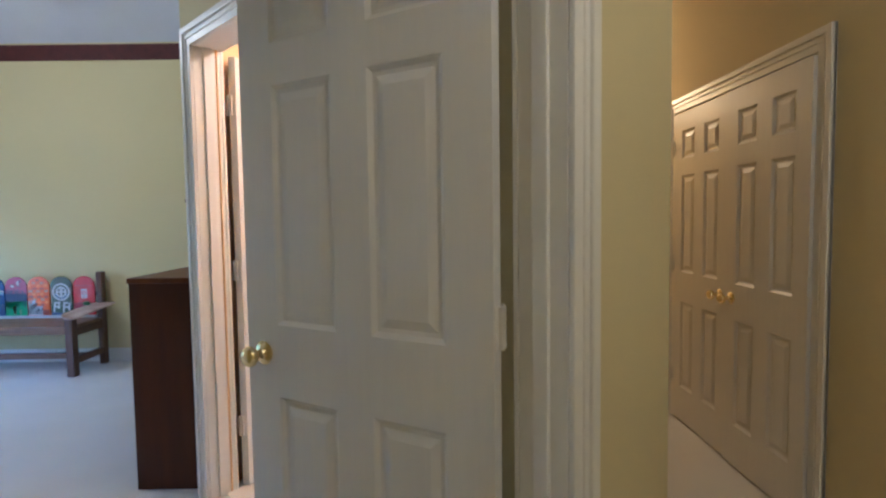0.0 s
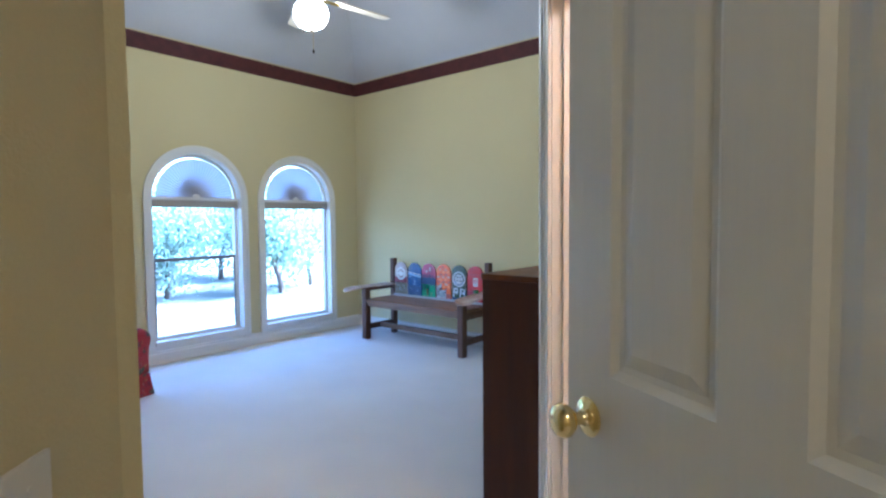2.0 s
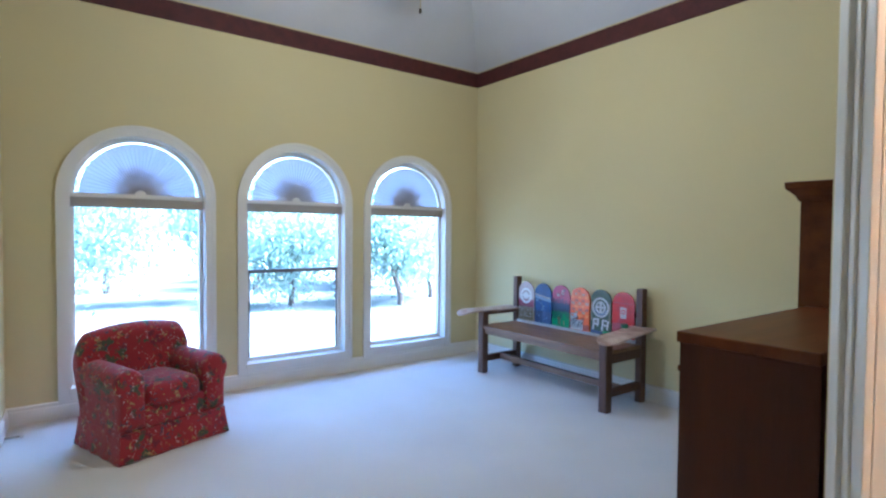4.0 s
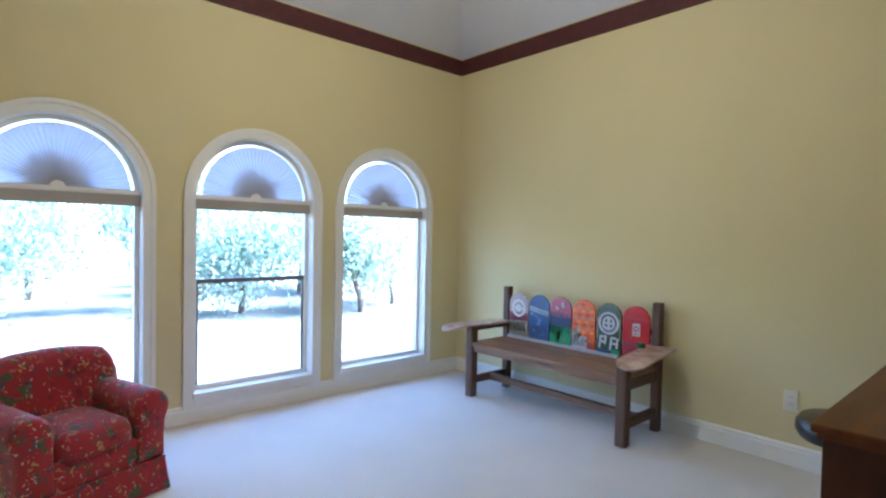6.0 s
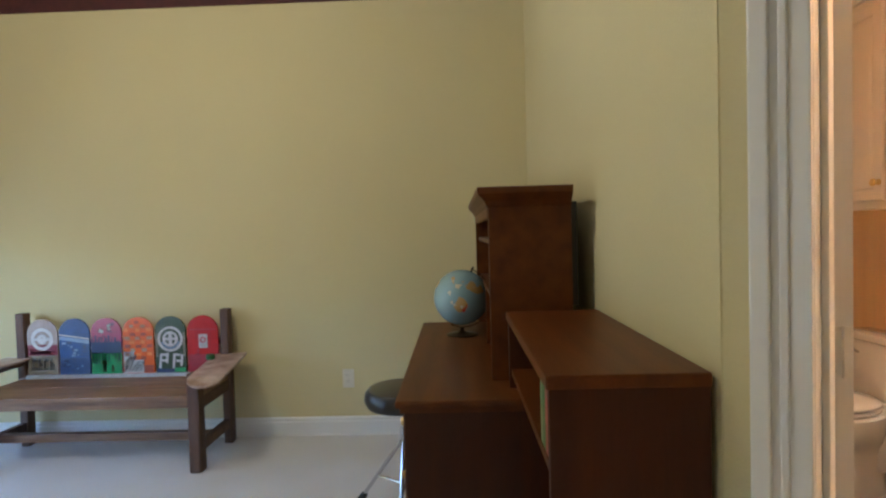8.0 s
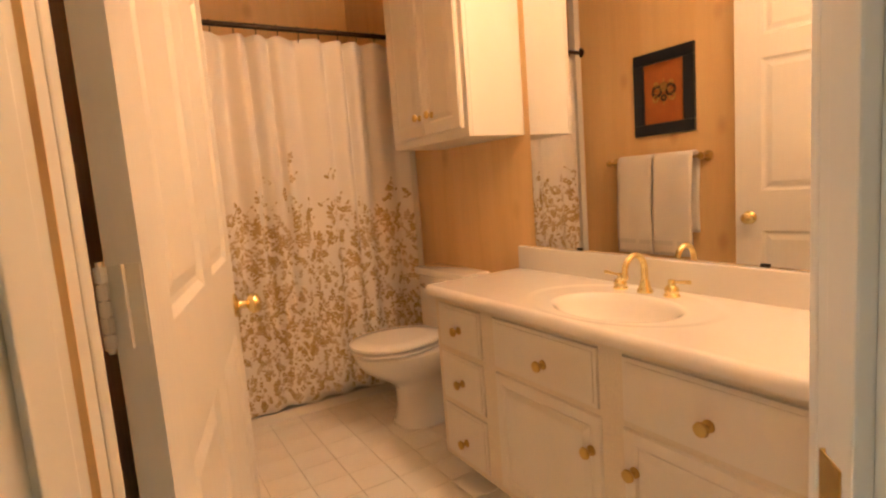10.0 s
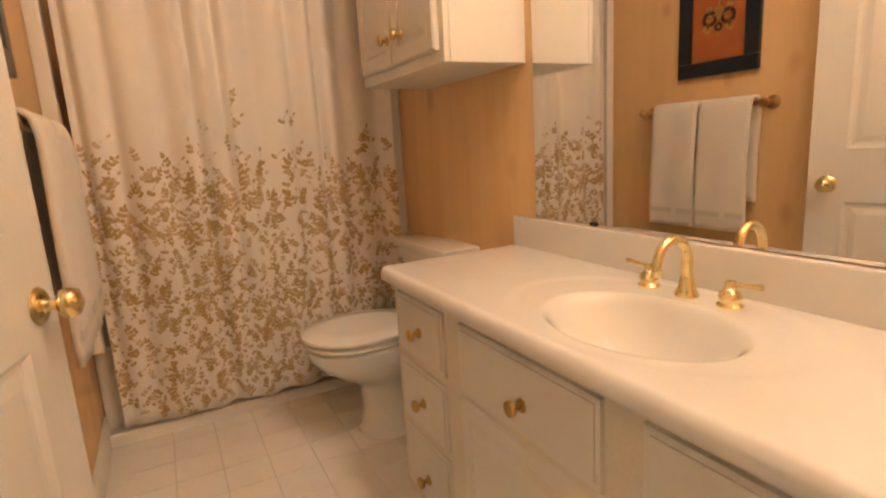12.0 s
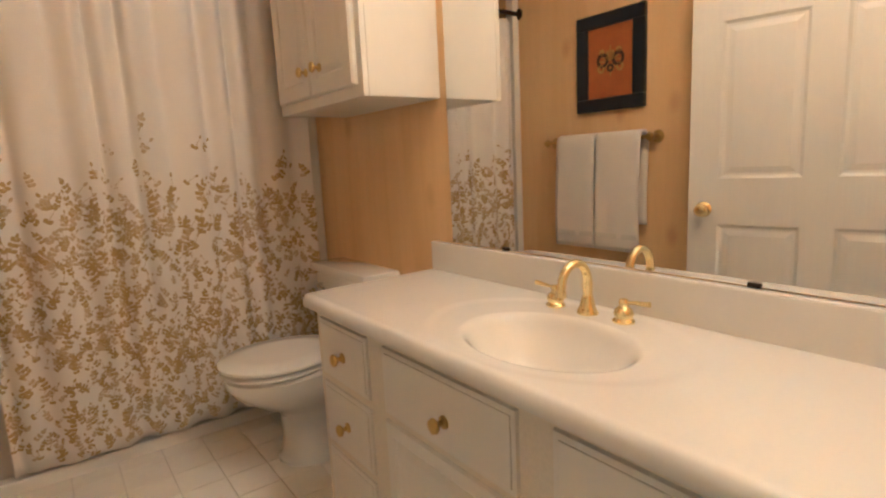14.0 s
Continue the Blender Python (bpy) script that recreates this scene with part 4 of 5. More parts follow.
def hutch():
    h = thing("desk_hutch", None, "dark cherry open hutch standing on the desk", "hutch")
    x0, y0, x1, y1, z0, z1 = 3.535, -1.60, XD - 0.075, -0.44, 0.776, 1.36
    for y in (y0, y1 - 0.022):
        part("side_panel", box(x0, y, z0, x1, y + 0.022, z1, 0.002), CHERRY, h)
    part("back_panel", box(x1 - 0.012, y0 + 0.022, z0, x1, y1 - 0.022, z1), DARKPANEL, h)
    for z in (1.02, 1.22):
        part("shelf", box(x0 + 0.015, y0 + 0.022, z, x1 - 0.012, y1 - 0.022, z + 0.018, 0.002), CHERRY, h)
    part("divider", box(x0 + 0.015, (y0 + y1) / 2 - 0.01, z0, x1 - 0.012, (y0 + y1) / 2 + 0.01, 1.02, 0.002), CHERRY, h)
    part("top_rail", box(x0 - 0.002, y0 + 0.022, z1 - 0.05, x0 + 0.016, y1 - 0.022, z1, 0.002), CHERRY, h)
    # crown: flaring profile on the front and ends
    bm = bmesh.new()
    rings = []
    for out, z in ((0.0, z1 - 0.015), (0.006, z1 - 0.01), (0.012, z1 + 0.005), (0.034, z1 + 0.028), (0.036, z1 + 0.048), (0.03, z1 + 0.05)):
        rings.append([bm.verts.new(p) for p in ((x0 - out, y0 - out, z), (x1, y0 - out, z), (x1, y1 + out, z), (x0 - out, y1 + out, z))])
    for a, b in zip(rings, rings[1:]):
        for k in range(4):
            bm.faces.new((a[k], a[(k + 1) % 4], b[(k + 1) % 4], b[k]))
    bm.faces.new(rings[-1])
    bm.faces.new(rings[0][::-1])
    part("crown", bm, CHERRY, h)


hutch()
# thin black sheet added to darken the gap behind the hutch
tagged(part("gap_sheet", box(XD - 0.072, -1.57, 1.013, XD - 0.050, -0.5, 1.36, 0.003), BLACKF), "thin black sheet that darkens the gap between hutch and wall", "board")


def bookcase():
    b = thing("bookcase", None, "low dark cherry bookcase, end towards the room, few books", "bookcase")
    x0, y0, x1, y1, z1 = 3.585, -2.41, XD - 0.012, -1.66, 1.012
    part("top", box(x0 - 0.006, y0 - 0.006, z1 - 0.026, x1, y1 + 0.006, z1, 0.004), CHERRY, b)
    for y in (y0, y1 - 0.022):
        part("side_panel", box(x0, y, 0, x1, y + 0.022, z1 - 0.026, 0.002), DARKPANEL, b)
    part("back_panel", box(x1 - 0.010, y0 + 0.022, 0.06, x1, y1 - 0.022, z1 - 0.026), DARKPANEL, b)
    for z in (0.07, 0.42, 0.815):
        part("shelf", box(x0 + 0.006, y0 + 0.022, z, x1 - 0.010, y1 - 0.022, z + 0.02, 0.002), CHERRY, b)
    part("plinth", box(x0 + 0.01, y0 + 0.022, 0, x0 + 0.025, y1 - 0.022, 0.07), DARKPANEL, b)


bookcase()


def book(x, y, z, w, h, d, colour, lean, label):
    k = thing("book", Matrix.Translation((x, y, z)) @ Matrix.Rotation(radians(lean), 4, "X"), label, "book", "books in the bookcase")
    cov = paint(label.split()[0] + "_cover", colour)
    bm = box(0, 0, 0, d, 0.003, h, 0.0)
    box(0, w - 0.003, 0, d, w, h, 0.0, bm)
    box(-0.003, 0, 0, 0.0, w, h, 0.0, bm)
    part("cover", bm, cov, k)
    part("pages", box(0.001, 0.003, 0.003, d - 0.004, w - 0.003, h - 0.003), PAGE, k)


yb = -2.38
for w, h, col, lean, lab in ((0.035, 0.25, (0.42, 0.03, 0.03), 0, "red hardback book standing on the shelf"), (0.028, 0.24, (0.45, 0.10, 0.07), 0, "orange-red book standing on the shelf"), (0.03, 0.23, (0.06, 0.22, 0.05), 0, "green hardback book standing on the shelf"), (0.022, 0.24, (0.32, 0.42, 0.20), 0, "pale-green thin book standing on the shelf")):
    book(3.596, yb, 0.8355, w, h * 0.56, 0.13, col, lean, lab)
    yb += w + 0.003


def globe():
    g = thing("globe", pose(3.445, -0.80, 0.776, 0, 0, 75) @ Matrix.Scale(0.88, 4), "desk globe with pale blue oceans on a metal base", "globe")
    m = mat("globe_print", (0.30, 0.43, 0.45), 0.25, second=(0.23, 0.37, 0.42), scale=5, fine=0.04, coat=0.3)
    n, l, b = nodes_of(m)
    src = b.inputs["Base Color"].links[0].from_socket
    tc = n.new("ShaderNodeTexCoord")
    for sc, lo, col, sh in ((4.5, 0.575, (0.50, 0.33, 0.12), 0.0), (6.0, 0.655, (0.55, 0.06, 0.05), 3.3), (8.0, 0.62, (0.60, 0.55, 0.40), 6.1)):
        mp = n.new("ShaderNodeMapping")
        mp.inputs["Location"].default_value = (sh, sh, sh)
        l.new(tc.outputs["Object"], mp.inputs[0])
        no = n.new("ShaderNodeTexNoise")
        no.inputs["Scale"].default_value, no.inputs["Detail"].default_value = sc * 1.6, 6
        l.new(mp.outputs[0], no.inputs["Vector"])
        mr = n.new("ShaderNodeMapRange")
        mr.inputs[1].default_value, mr.inputs[2].default_value = lo, lo + 0.015
        l.new(no.outputs["Fac"], mr.inputs[0])
        mx = n.new("ShaderNodeMix")
        mx.data_type = "RGBA"
        l.new(src, mx.inputs["A"])
        mx.inputs["B"].default_value = (*col, 1)
        l.new(mr.outputs[0], mx.inputs["Factor"])
        src = mx.outputs["Result"]
    l.new(src, b.inputs["Base Color"])
    part("base", lathe([(0, 0), (0.085, 0), (0.085, 0.006), (0.03, 0.014), (0.012, 0.022), (0.010, 0.045), (0, 0.045)], 28), BRONZE, g, smooth=True)
    bm = bmesh.new()
    bmesh.ops.create_uvsphere(bm, u_segments=40, v_segments=24, radius=0.15, matrix=Matrix.Translation((0, 0, 0.205)) @ Matrix.Rotation(radians(23), 4, "X"))
    part("ball", bm, m, g, smooth=True)
    tilt = Matrix.Translation((0, 0, 0.205)) @ Matrix.Rotation(radians(23), 4, "X")
    bm = tube([tilt @ Vector((0, -0.163 * math.sin(a), -0.163 * math.cos(a))) for a in [math.pi * k / 24 for k in range(25)]], 0.0035, 8)
    part("meridian", bm, BRONZE, g, smooth=True)
    part("finial", rod(tilt @ Vector((0, 0, 0.145)), tilt @ Vector((0, 0, 0.178)), 0.006, seg=10), BRONZE, g)


globe()


def stool():
    s = thing("drum_stool", pose(3.17, -1.00, 0), "round black padded stool on folding chrome legs", "stool")
    part("seat", lathe([(0, 0.50), (0.12, 0.50), (0.155, 0.51), (0.168, 0.535), (0.165, 0.565), (0.15, 0.585), (0.11, 0.592), (0, 0.595)], 36), BLACKV, s, smooth=True)
    part("column", rod((0, 0, 0.13), (0, 0, 0.50), 0.014), CHROME, s)
    for k in range(3):
        a = radians(150 + 120 * k)
        c, n = math.cos(a), math.sin(a)
        leg = part("leg", tube([(0.014 * c, 0.014 * n, 0.34), (0.26 * c, 0.26 * n, 0.022)], 0.009), CHROME, s)
        part("rubber_foot", rod((0.235 * c, 0.235 * n, 0.050), (0.272 * c, 0.272 * n, 0.004), 0.015, 0.018), RUBBER, leg)
        part("brace", tube([(0.014 * c, 0.014 * n, 0.15), (0.16 * c, 0.16 * n, 0.155)], 0.006), CHROME, s)


stool()


def ceiling_fan():
    f = thing("ceiling_fan", pose(FAN[0], FAN[1], 0), "white ceiling fan with a lit globe light and pull chain", "ceiling fan")
    part("canopy", lathe([(0, 3.55), (0.07, 3.55), (0.065, 3.50), (0.02, 3.47), (0, 3.47)], 28), WHITE, f, smooth=True)
    part("downrod", rod((0, 0, 2.91), (0, 0, 3.48), 0.013), WHITE, f)
    part("motor", lathe([(0, 2.92), (0.06, 2.915), (0.105, 2.88), (0.115, 2.83), (0.10, 2.785), (0.06, 2.772), (0, 2.772)], 32), WHITE, f, smooth=True)
    for k in range(5):
        a = Matrix.Rotation(radians(10 + 72 * k), 4, "Z")
        bm = prism([(0.19, -0.045), (0.24, -0.058), (0.60, -0.068), (0.635, -0.055), (0.645, 0.0), (0.635, 0.055), (0.60, 0.068), (0.24, 0.058), (0.19, 0.045)], -0.004, 0.004)
        bmesh.ops.transform(bm, matrix=a @ Matrix.Translation((0, 0, 2.795)) @ Matrix.Rotation(radians(11), 4, "X"), verts=bm.verts[:])
        bl = part("blade", bm, FANW, f)
        part("blade_iron", box(0.09, -0.018, 2.782, 0.23, 0.018, 2.790, 0.002, m=a), BRASS, bl)
    part("light_fitter", lathe([(0, 2.83), (0.05, 2.83), (0.06, 2.79), (0.075, 2.765), (0, 2.765)], 28), BRASS, f, smooth=True)
    g = part("glass_globe", lathe([(0.055, 2.765), (0.075, 2.755), (0.108, 2.72), (0.118, 2.68), (0.112, 2.635), (0.088, 2.595), (0.045, 2.572), (0, 2.568)], 32), BULB, f, "lit frosted glass bowl", smooth=True)
    g.visible_shadow = False
    part("finial", lathe([(0, 2.568), (0.012, 2.566), (0.010, 2.555), (0, 2.55)], 14), BRASS, f, smooth=True)
    for x, z in ((0.02, 2.43), (-0.09, 2.60)):
        ch = part("pull_chain", rod((x, 0, z), (x, 0, 2.78), 0.0022, seg=8), BRASS, f)
        part("chain_end", lathe([(0, 0), (0.006, -0.004), (0.008, -0.02), (0.004, -0.03), (0, -0.03)], 12, m=Matrix.Translation((x, 0, z))), BRONZE, ch, smooth=True)


ceiling_fan()


def plate(name, m, label, kind):
    p = thing(name, m, label, kind)
    part("cover_plate", box(-0.036, -0.006, -0.058, 0.036, 0, 0.058, 0.003), PLASTIC, p)
    if kind == "outlet":
        for z in (-0.021, 0.021):
            s = part("socket", box(-0.016, -0.0075, z - 0.015, 0.016, -0.005, z + 0.015, 0.003), PLASTIC, p)
            part("slot", box(-0.008, -0.008, z - 0.004, -0.006, -0.0072, z + 0.007), DARKHOLE, s)
            part("slot", box(0.006, -0.008, z - 0.004, 0.008, -0.0072, z + 0.006), DARKHOLE, s)
    else:
        part("toggle", box(-0.005, -0.016, -0.004, 0.005, -0.005, 0.012, 0.002), PLASTIC, p)
        for z in (-0.03, 0.03):
            part("screw", rod((0, -0.0075, z), (0, -0.005, z), 0.003, seg=10), PLASTIC, p)


ds = thing("door_stop", pose(0.42, YA + 0.012, 0.06), "small spring door stop on the baseboard", "door stop")
part("spring", rod((0, 0, 0), (0, 0.07, 0), 0.006), CHROME, ds)
part("rubber_tip", rod((0, 0.07, 0), (0, 0.085, 0), 0.009), PLASTIC, ds)
plate("wall_outlet", pose(2.72, 0.0, 0.36), "ivory electric outlet above the baseboard", "outlet")
plate("light_switch", DIAG @ Matrix.Translation((5.955, 0.088, 0.945)) @ Matrix.Rotation(math.pi, 4, "Z"), "ivory light switch on the slanted wall", "switch")


# ---- bathroom ----
structure(part("bath_floor", prism([(XBN, 0.45), (XBN, -2.42), sd(4.58, 1.10), sd(5.19, 1.10), sd(5.19, 1.15), (4.74, -3.13), (XM, -3.13), (XM, 0.45)], 0.0005, 0.006), GROUT), "grouted bathroom floor")
VT = 0.764
VX = 5.112
VY0, VY1 = -3.05, -1.295


def raised(x, y0, y1, z0, z1, name, parent, out=-1, edge=0.035):
    """Raised-panel front facing -x, with a tinted bevel round it."""
    bm = bmesh.new()
    steps = ((0.0, 0.0), (0.0, 0.012), (0.006, 0.018), (edge, 0.018), (edge + 0.008, 0.013), (edge + 0.030, 0.018), (edge + 0.031, 0.018))
    rings = []
    for i, o in steps:
        rings.append([bm.verts.new((x + out * o, py, pz)) for py, pz in ((y0 + i, z0 + i), (y1 - i, z0 + i), (y1 - i, z1 - i), (y0 + i, z1 - i))])
    for a, b in zip(rings, rings[1:]):
        for k in range(4):
            bm.faces.new((a[k], a[(k + 1) % 4], b[(k + 1) % 4], b[k]))
    bm.faces.new(rings[-1])
    return part(name, bm, LACQ, parent)


def cab_knob(x, y, z, parent, r=0.017):
    return part("knob", lathe([(0, 0), (r * 0.85, 0), (r * 0.8, 0.004), (0.006, 0.006), (0.006, 0.016), (r * 0.8, 0.020), (r, 0.025), (r * 0.9, 0.031), (r * 0.5, 0.034), (0, 0.035)], 22, m=Matrix.Translation((x, y, z)) @ Matrix.Rotation(radians(-90), 4, "Y")), AGED, parent, "antique brass knob", smooth=True)


def plain_front(x, y0, y1, z0, z1, name, parent):
    bm = box(x - 0.018, y0, z0, x, y1, z1, 0.0)
    for v in bm.verts:
        if v.co.x < x - 0.01:
            v.co.y += 0.007 if v.co.y < (y0 + y1) / 2 else -0.007
            v.co.z += 0.007 if v.co.z < (z0 + z1) / 2 else -0.007
    box(x - 0.021, y0 + 0.018, z0 + 0.018, x - 0.0175, y1 - 0.018, z1 - 0.018, 0.002, bm)
    return part(name, bm, LACQ, parent)


def vanity():
    v = thing("vanity_cabinet", None, "cream lacquered vanity cabinet with drawers and doors, brass knobs", "vanity")
    body = box(VX, VY0, 0.09, VX + 0.018, VY1, VT - 0.037)
    box(VX + 0.018, VY1 - 0.018, 0.09, XM - 0.002, VY1, VT - 0.037, 0, body)
    box(VX + 0.018, VY0, 0.09, XM - 0.002, VY0 + 0.018, VT - 0.037, 0, body)
    box(VX + 0.018, VY0 + 0.018, 0.09, XM - 0.002, VY1 - 0.018, 0.108, 0, body)
    part("body", body, LACQ, v)
    part("front_frame", box(VX - 0.020, VY0, 0.092, VX - 0.0005, VY1 - 0.001, VT - 0.037, 0.0), GLAZE, v)
    part("toe_kick", box(VX + 0.06, VY0, 0.006, XM - 0.01, VY1 - 0.01, 0.09), LACQ, v)
    y = VY1 - 0.025
    fx = VX - 0.009
    for z0, z1, kz in ((0.533, 0.708, 0.617), (0.329, 0.520, 0.418), (0.112, 0.316, 0.190)):
        dr = plain_front(fx, -1.60, y, z0, z1, "drawer", v)
        cab_knob(fx - 0.021, -1.465, kz, dr)
    for y0, y1, ky, do_ky in ((-2.12, -1.665, -1.912, -2.085), (-2.655, -2.19, -2.42, -2.225)):
        dr = plain_front(fx, y0, y1, 0.533, 0.708, "drawer", v)
        cab_knob(fx - 0.021, ky, 0.606, dr)
        do = raised(fx, y0, y1, 0.112, 0.520, "door", v)
        cab_knob(fx - 0.018, do_ky, 0.415, do)
    raised(fx, VY0 + 0.02, -2.72, 0.112, 0.702, "door", v)


vanity()
BC = (5.272, -1.995)


def countertop():
    c = thing("countertop", None, "cream cultured marble countertop with moulded oval basin", "countertop")
    bm = bmesh.new()
    x0, x1, y0, y1 = VX - 0.05, XM - 0.002, VY0, VY1 + 0.022
    nx, ny = 90, 260
    grid = []
    for i in range(nx + 1):
        row = []
        for j in range(ny + 1):
            x, y = x0 + (x1 - x0) * i / nx, y0 + (y1 - y0) * j / ny
            r = math.hypot((x - BC[0]) / 0.148, (y - BC[1] + 0.018) / 0.202)
            z = VT
            g = max(0.0, 1.03 - r)
            g = g * g / 0.28 if g < 0.14 else g - 0.07
            z -= 0.15 * (1 - (1 - g / 0.96) ** 2)
            # a shallow ledge round the taps
            rr = math.hypot((x - BC[0] - 0.03) / 0.225, (y - BC[1]) / 0.315)
            z -= 0.002 * max(0.0, min(1.0, (1.0 - rr) / 0.09))
            e = min(x - x0, 0.02)
            z -= (0.02 - math.sqrt(max(0.0, 0.0004 - (0.02 - e) ** 2))) if e < 0.02 else 0.0
            row.append(bm.verts.new((x, y, z)))
        grid.append(row)
    for i in range(nx):
        for j in range(ny):
            bm.faces.new((grid[i][j], grid[i + 1][j], grid[i + 1][j + 1], grid[i][j + 1]))
    lip = [bm.verts.new((x0, v.co.y, VT - 0.036)) for v in grid[0]]
    for j in range(ny):
        bm.faces.new((grid[0][j], grid[0][j + 1], lip[j + 1], lip[j]))
    end = [bm.verts.new((row[-1].co.x, y1, VT - 0.036)) for row in grid]
    for i in range(nx):
        bm.faces.new((grid[i][-1], grid[i + 1][-1], end[i + 1], end[i]))
    slab = part("slab", bm, MARBLE, c, smooth=True)
    slab.data.set_sharp_from_angle(angle=radians(85))
    part("backsplash", box(XM - 0.024, VY0, VT - 0.004, XM - 0.001, VY1 + 0.022, VT + 0.095, 0.005), MARBLE, c)
    part("drain", lathe([(0.0, 0.002), (0.018, 0.002), (0.024, 0.0), (0.024, -0.004), (0, -0.004)], 20, m=Matrix.Translation((BC[0] + 0.01, BC[1] - 0.018, VT - 0.1525))), BRASS, c, smooth=True)


countertop()


def faucet():
    f = thing("faucet", pose(5.462, -1.969, VT - 0.003) @ Matrix.Diagonal((0.8, 0.88, 0.8, 1)), "polished brass widespread faucet with gooseneck spout", "faucet")
    part("spout_base", lathe([(0, 0), (0.028, 0), (0.029, 0.006), (0.024, 0.016), (0.020, 0.026), (0.017, 0.045), (0.014, 0.055), (0, 0.055)], 24), BRASS, f, smooth=True)
    pts = [(0, 0, 0.04), (0, 0, 0.085)] + [(-0.055 + 0.055 * math.cos(a), 0, 0.095 + 0.060 * math.sin(a)) for a in [radians(170 * k / 14) for k in range(15)]] + [(-0.112, 0, 0.082)]
    sp = part("spout", tube(pts, [0.0135] * 3 + [0.0125] * 8 + [0.0115] * 7, 16), BRASS, f, smooth=True)
    part("aerator", rod((-0.112, 0, 0.070), (-0.1115, 0, 0.086), 0.0135), BRASS, sp)
    for s in (-1, 1):
        y = s * 0.108
        part("handle_base", lathe([(0, 0), (0.027, 0), (0.028, 0.006), (0.022, 0.014), (0.025, 0.026), (0.021, 0.038), (0.012, 0.046), (0.013, 0.058), (0.010, 0.066), (0, 0.068)], 24, m=Matrix.Translation((0, y, 0))), BRASS, f, smooth=True)
        part("lever", tube([(0, y, 0.057), (0.0, y + s * 0.025, 0.060), (-0.002, y + s * 0.070, 0.064)], [0.005, 0.0055, 0.008], 12), BRASS, f, smooth=True)


faucet()


def mirror():
    m = thing("wall_mirror", None, "large frameless wall mirror above the countertop", "mirror")
    part("glass", box(XM - 0.007, -3.0, VT + 0.098, XM - 0.001, -1.372, 1.99, 0.001), MIRROR, m)
    for y in (-2.29, -1.62):
        part("clip", box(XM - 0.012, y - 0.012, VT + 0.096, XM - 0.006, y + 0.012, VT + 0.106, 0.002), BRONZE, m)


mirror()


def vanity_light():
    v = thing("vanity_light", None, "brass bar light with three lit globes above the mirror", "wall light")
    part("backplate", box(XM - 0.03, -2.95, 2.34, XM - 0.001, -1.85, 2.46, 0.006), BRASS, v)
    for y in BULBS:
        bm = bmesh.new()
        bmesh.ops.create_uvsphere(bm, u_segments=20, v_segments=12, radius=0.055, matrix=Matrix.Translation((5.25, y, 2.40)))
        g = part("globe_bulb", bm, BULB, v, smooth=True)
        g.visible_shadow = False
        part("socket", rod((5.30, y, 2.40), (XM - 0.028, y, 2.40), 0.022), BRASS, v)


vanity_light()


def wall_cabinet():
    c = thing("wall_cabinet", None, "cream lacquered two-door wall cabinet above the toilet", "cabinet")
    x0, y0, y1, z0, z1 = 5.293, -1.335, -0.69, 1.318, 2.24
    part("body", box(x0, y0, z0, XM - 0.002, y1, z1, 0.003), LACQ, c)
    part("face_frame", box(x0 - 0.018, y0, z0, x0 - 0.0005, y1, z1, 0.002), LACQ, c)
    for a, b, ky in ((y0 + 0.03, (y0 + y1) / 2 - 0.003, (y0 + y1) / 2 - 0.05), ((y0 + y1) / 2 + 0.003, y1 - 0.03, (y0 + y1) / 2 + 0.055)):
        d = raised(x0 - 0.018, a, b, z0 + 0.035, z1 - 0.03, "door", c, edge=0.05)
        cab_knob(x0 - 0.036, ky - 0.03, z0 + 0.115, d)
    bm = bmesh.new()
    rings = []
    for o, z in ((0.0, z1), (0.012, z1 + 0.004), (0.045, z1 + 0.045), (0.045, z1 + 0.06)):
        rings.append([bm.verts.new(p) for p in ((x0 - 0.018 - o, y0 - o, z), (XM - 0.002, y0 - o, z), (XM - 0.002, y1 + o, z), (x0 - 0.018 - o, y1 + o, z))])
    for a, b in zip(rings, rings[1:]):
        for k in range(4):
            bm.faces.new((a[k], a[(k + 1) % 4], b[(k + 1) % 4], b[k]))
    bm.faces.new(rings[-1])
    part("crown", bm, LACQ, c)


wall_cabinet()


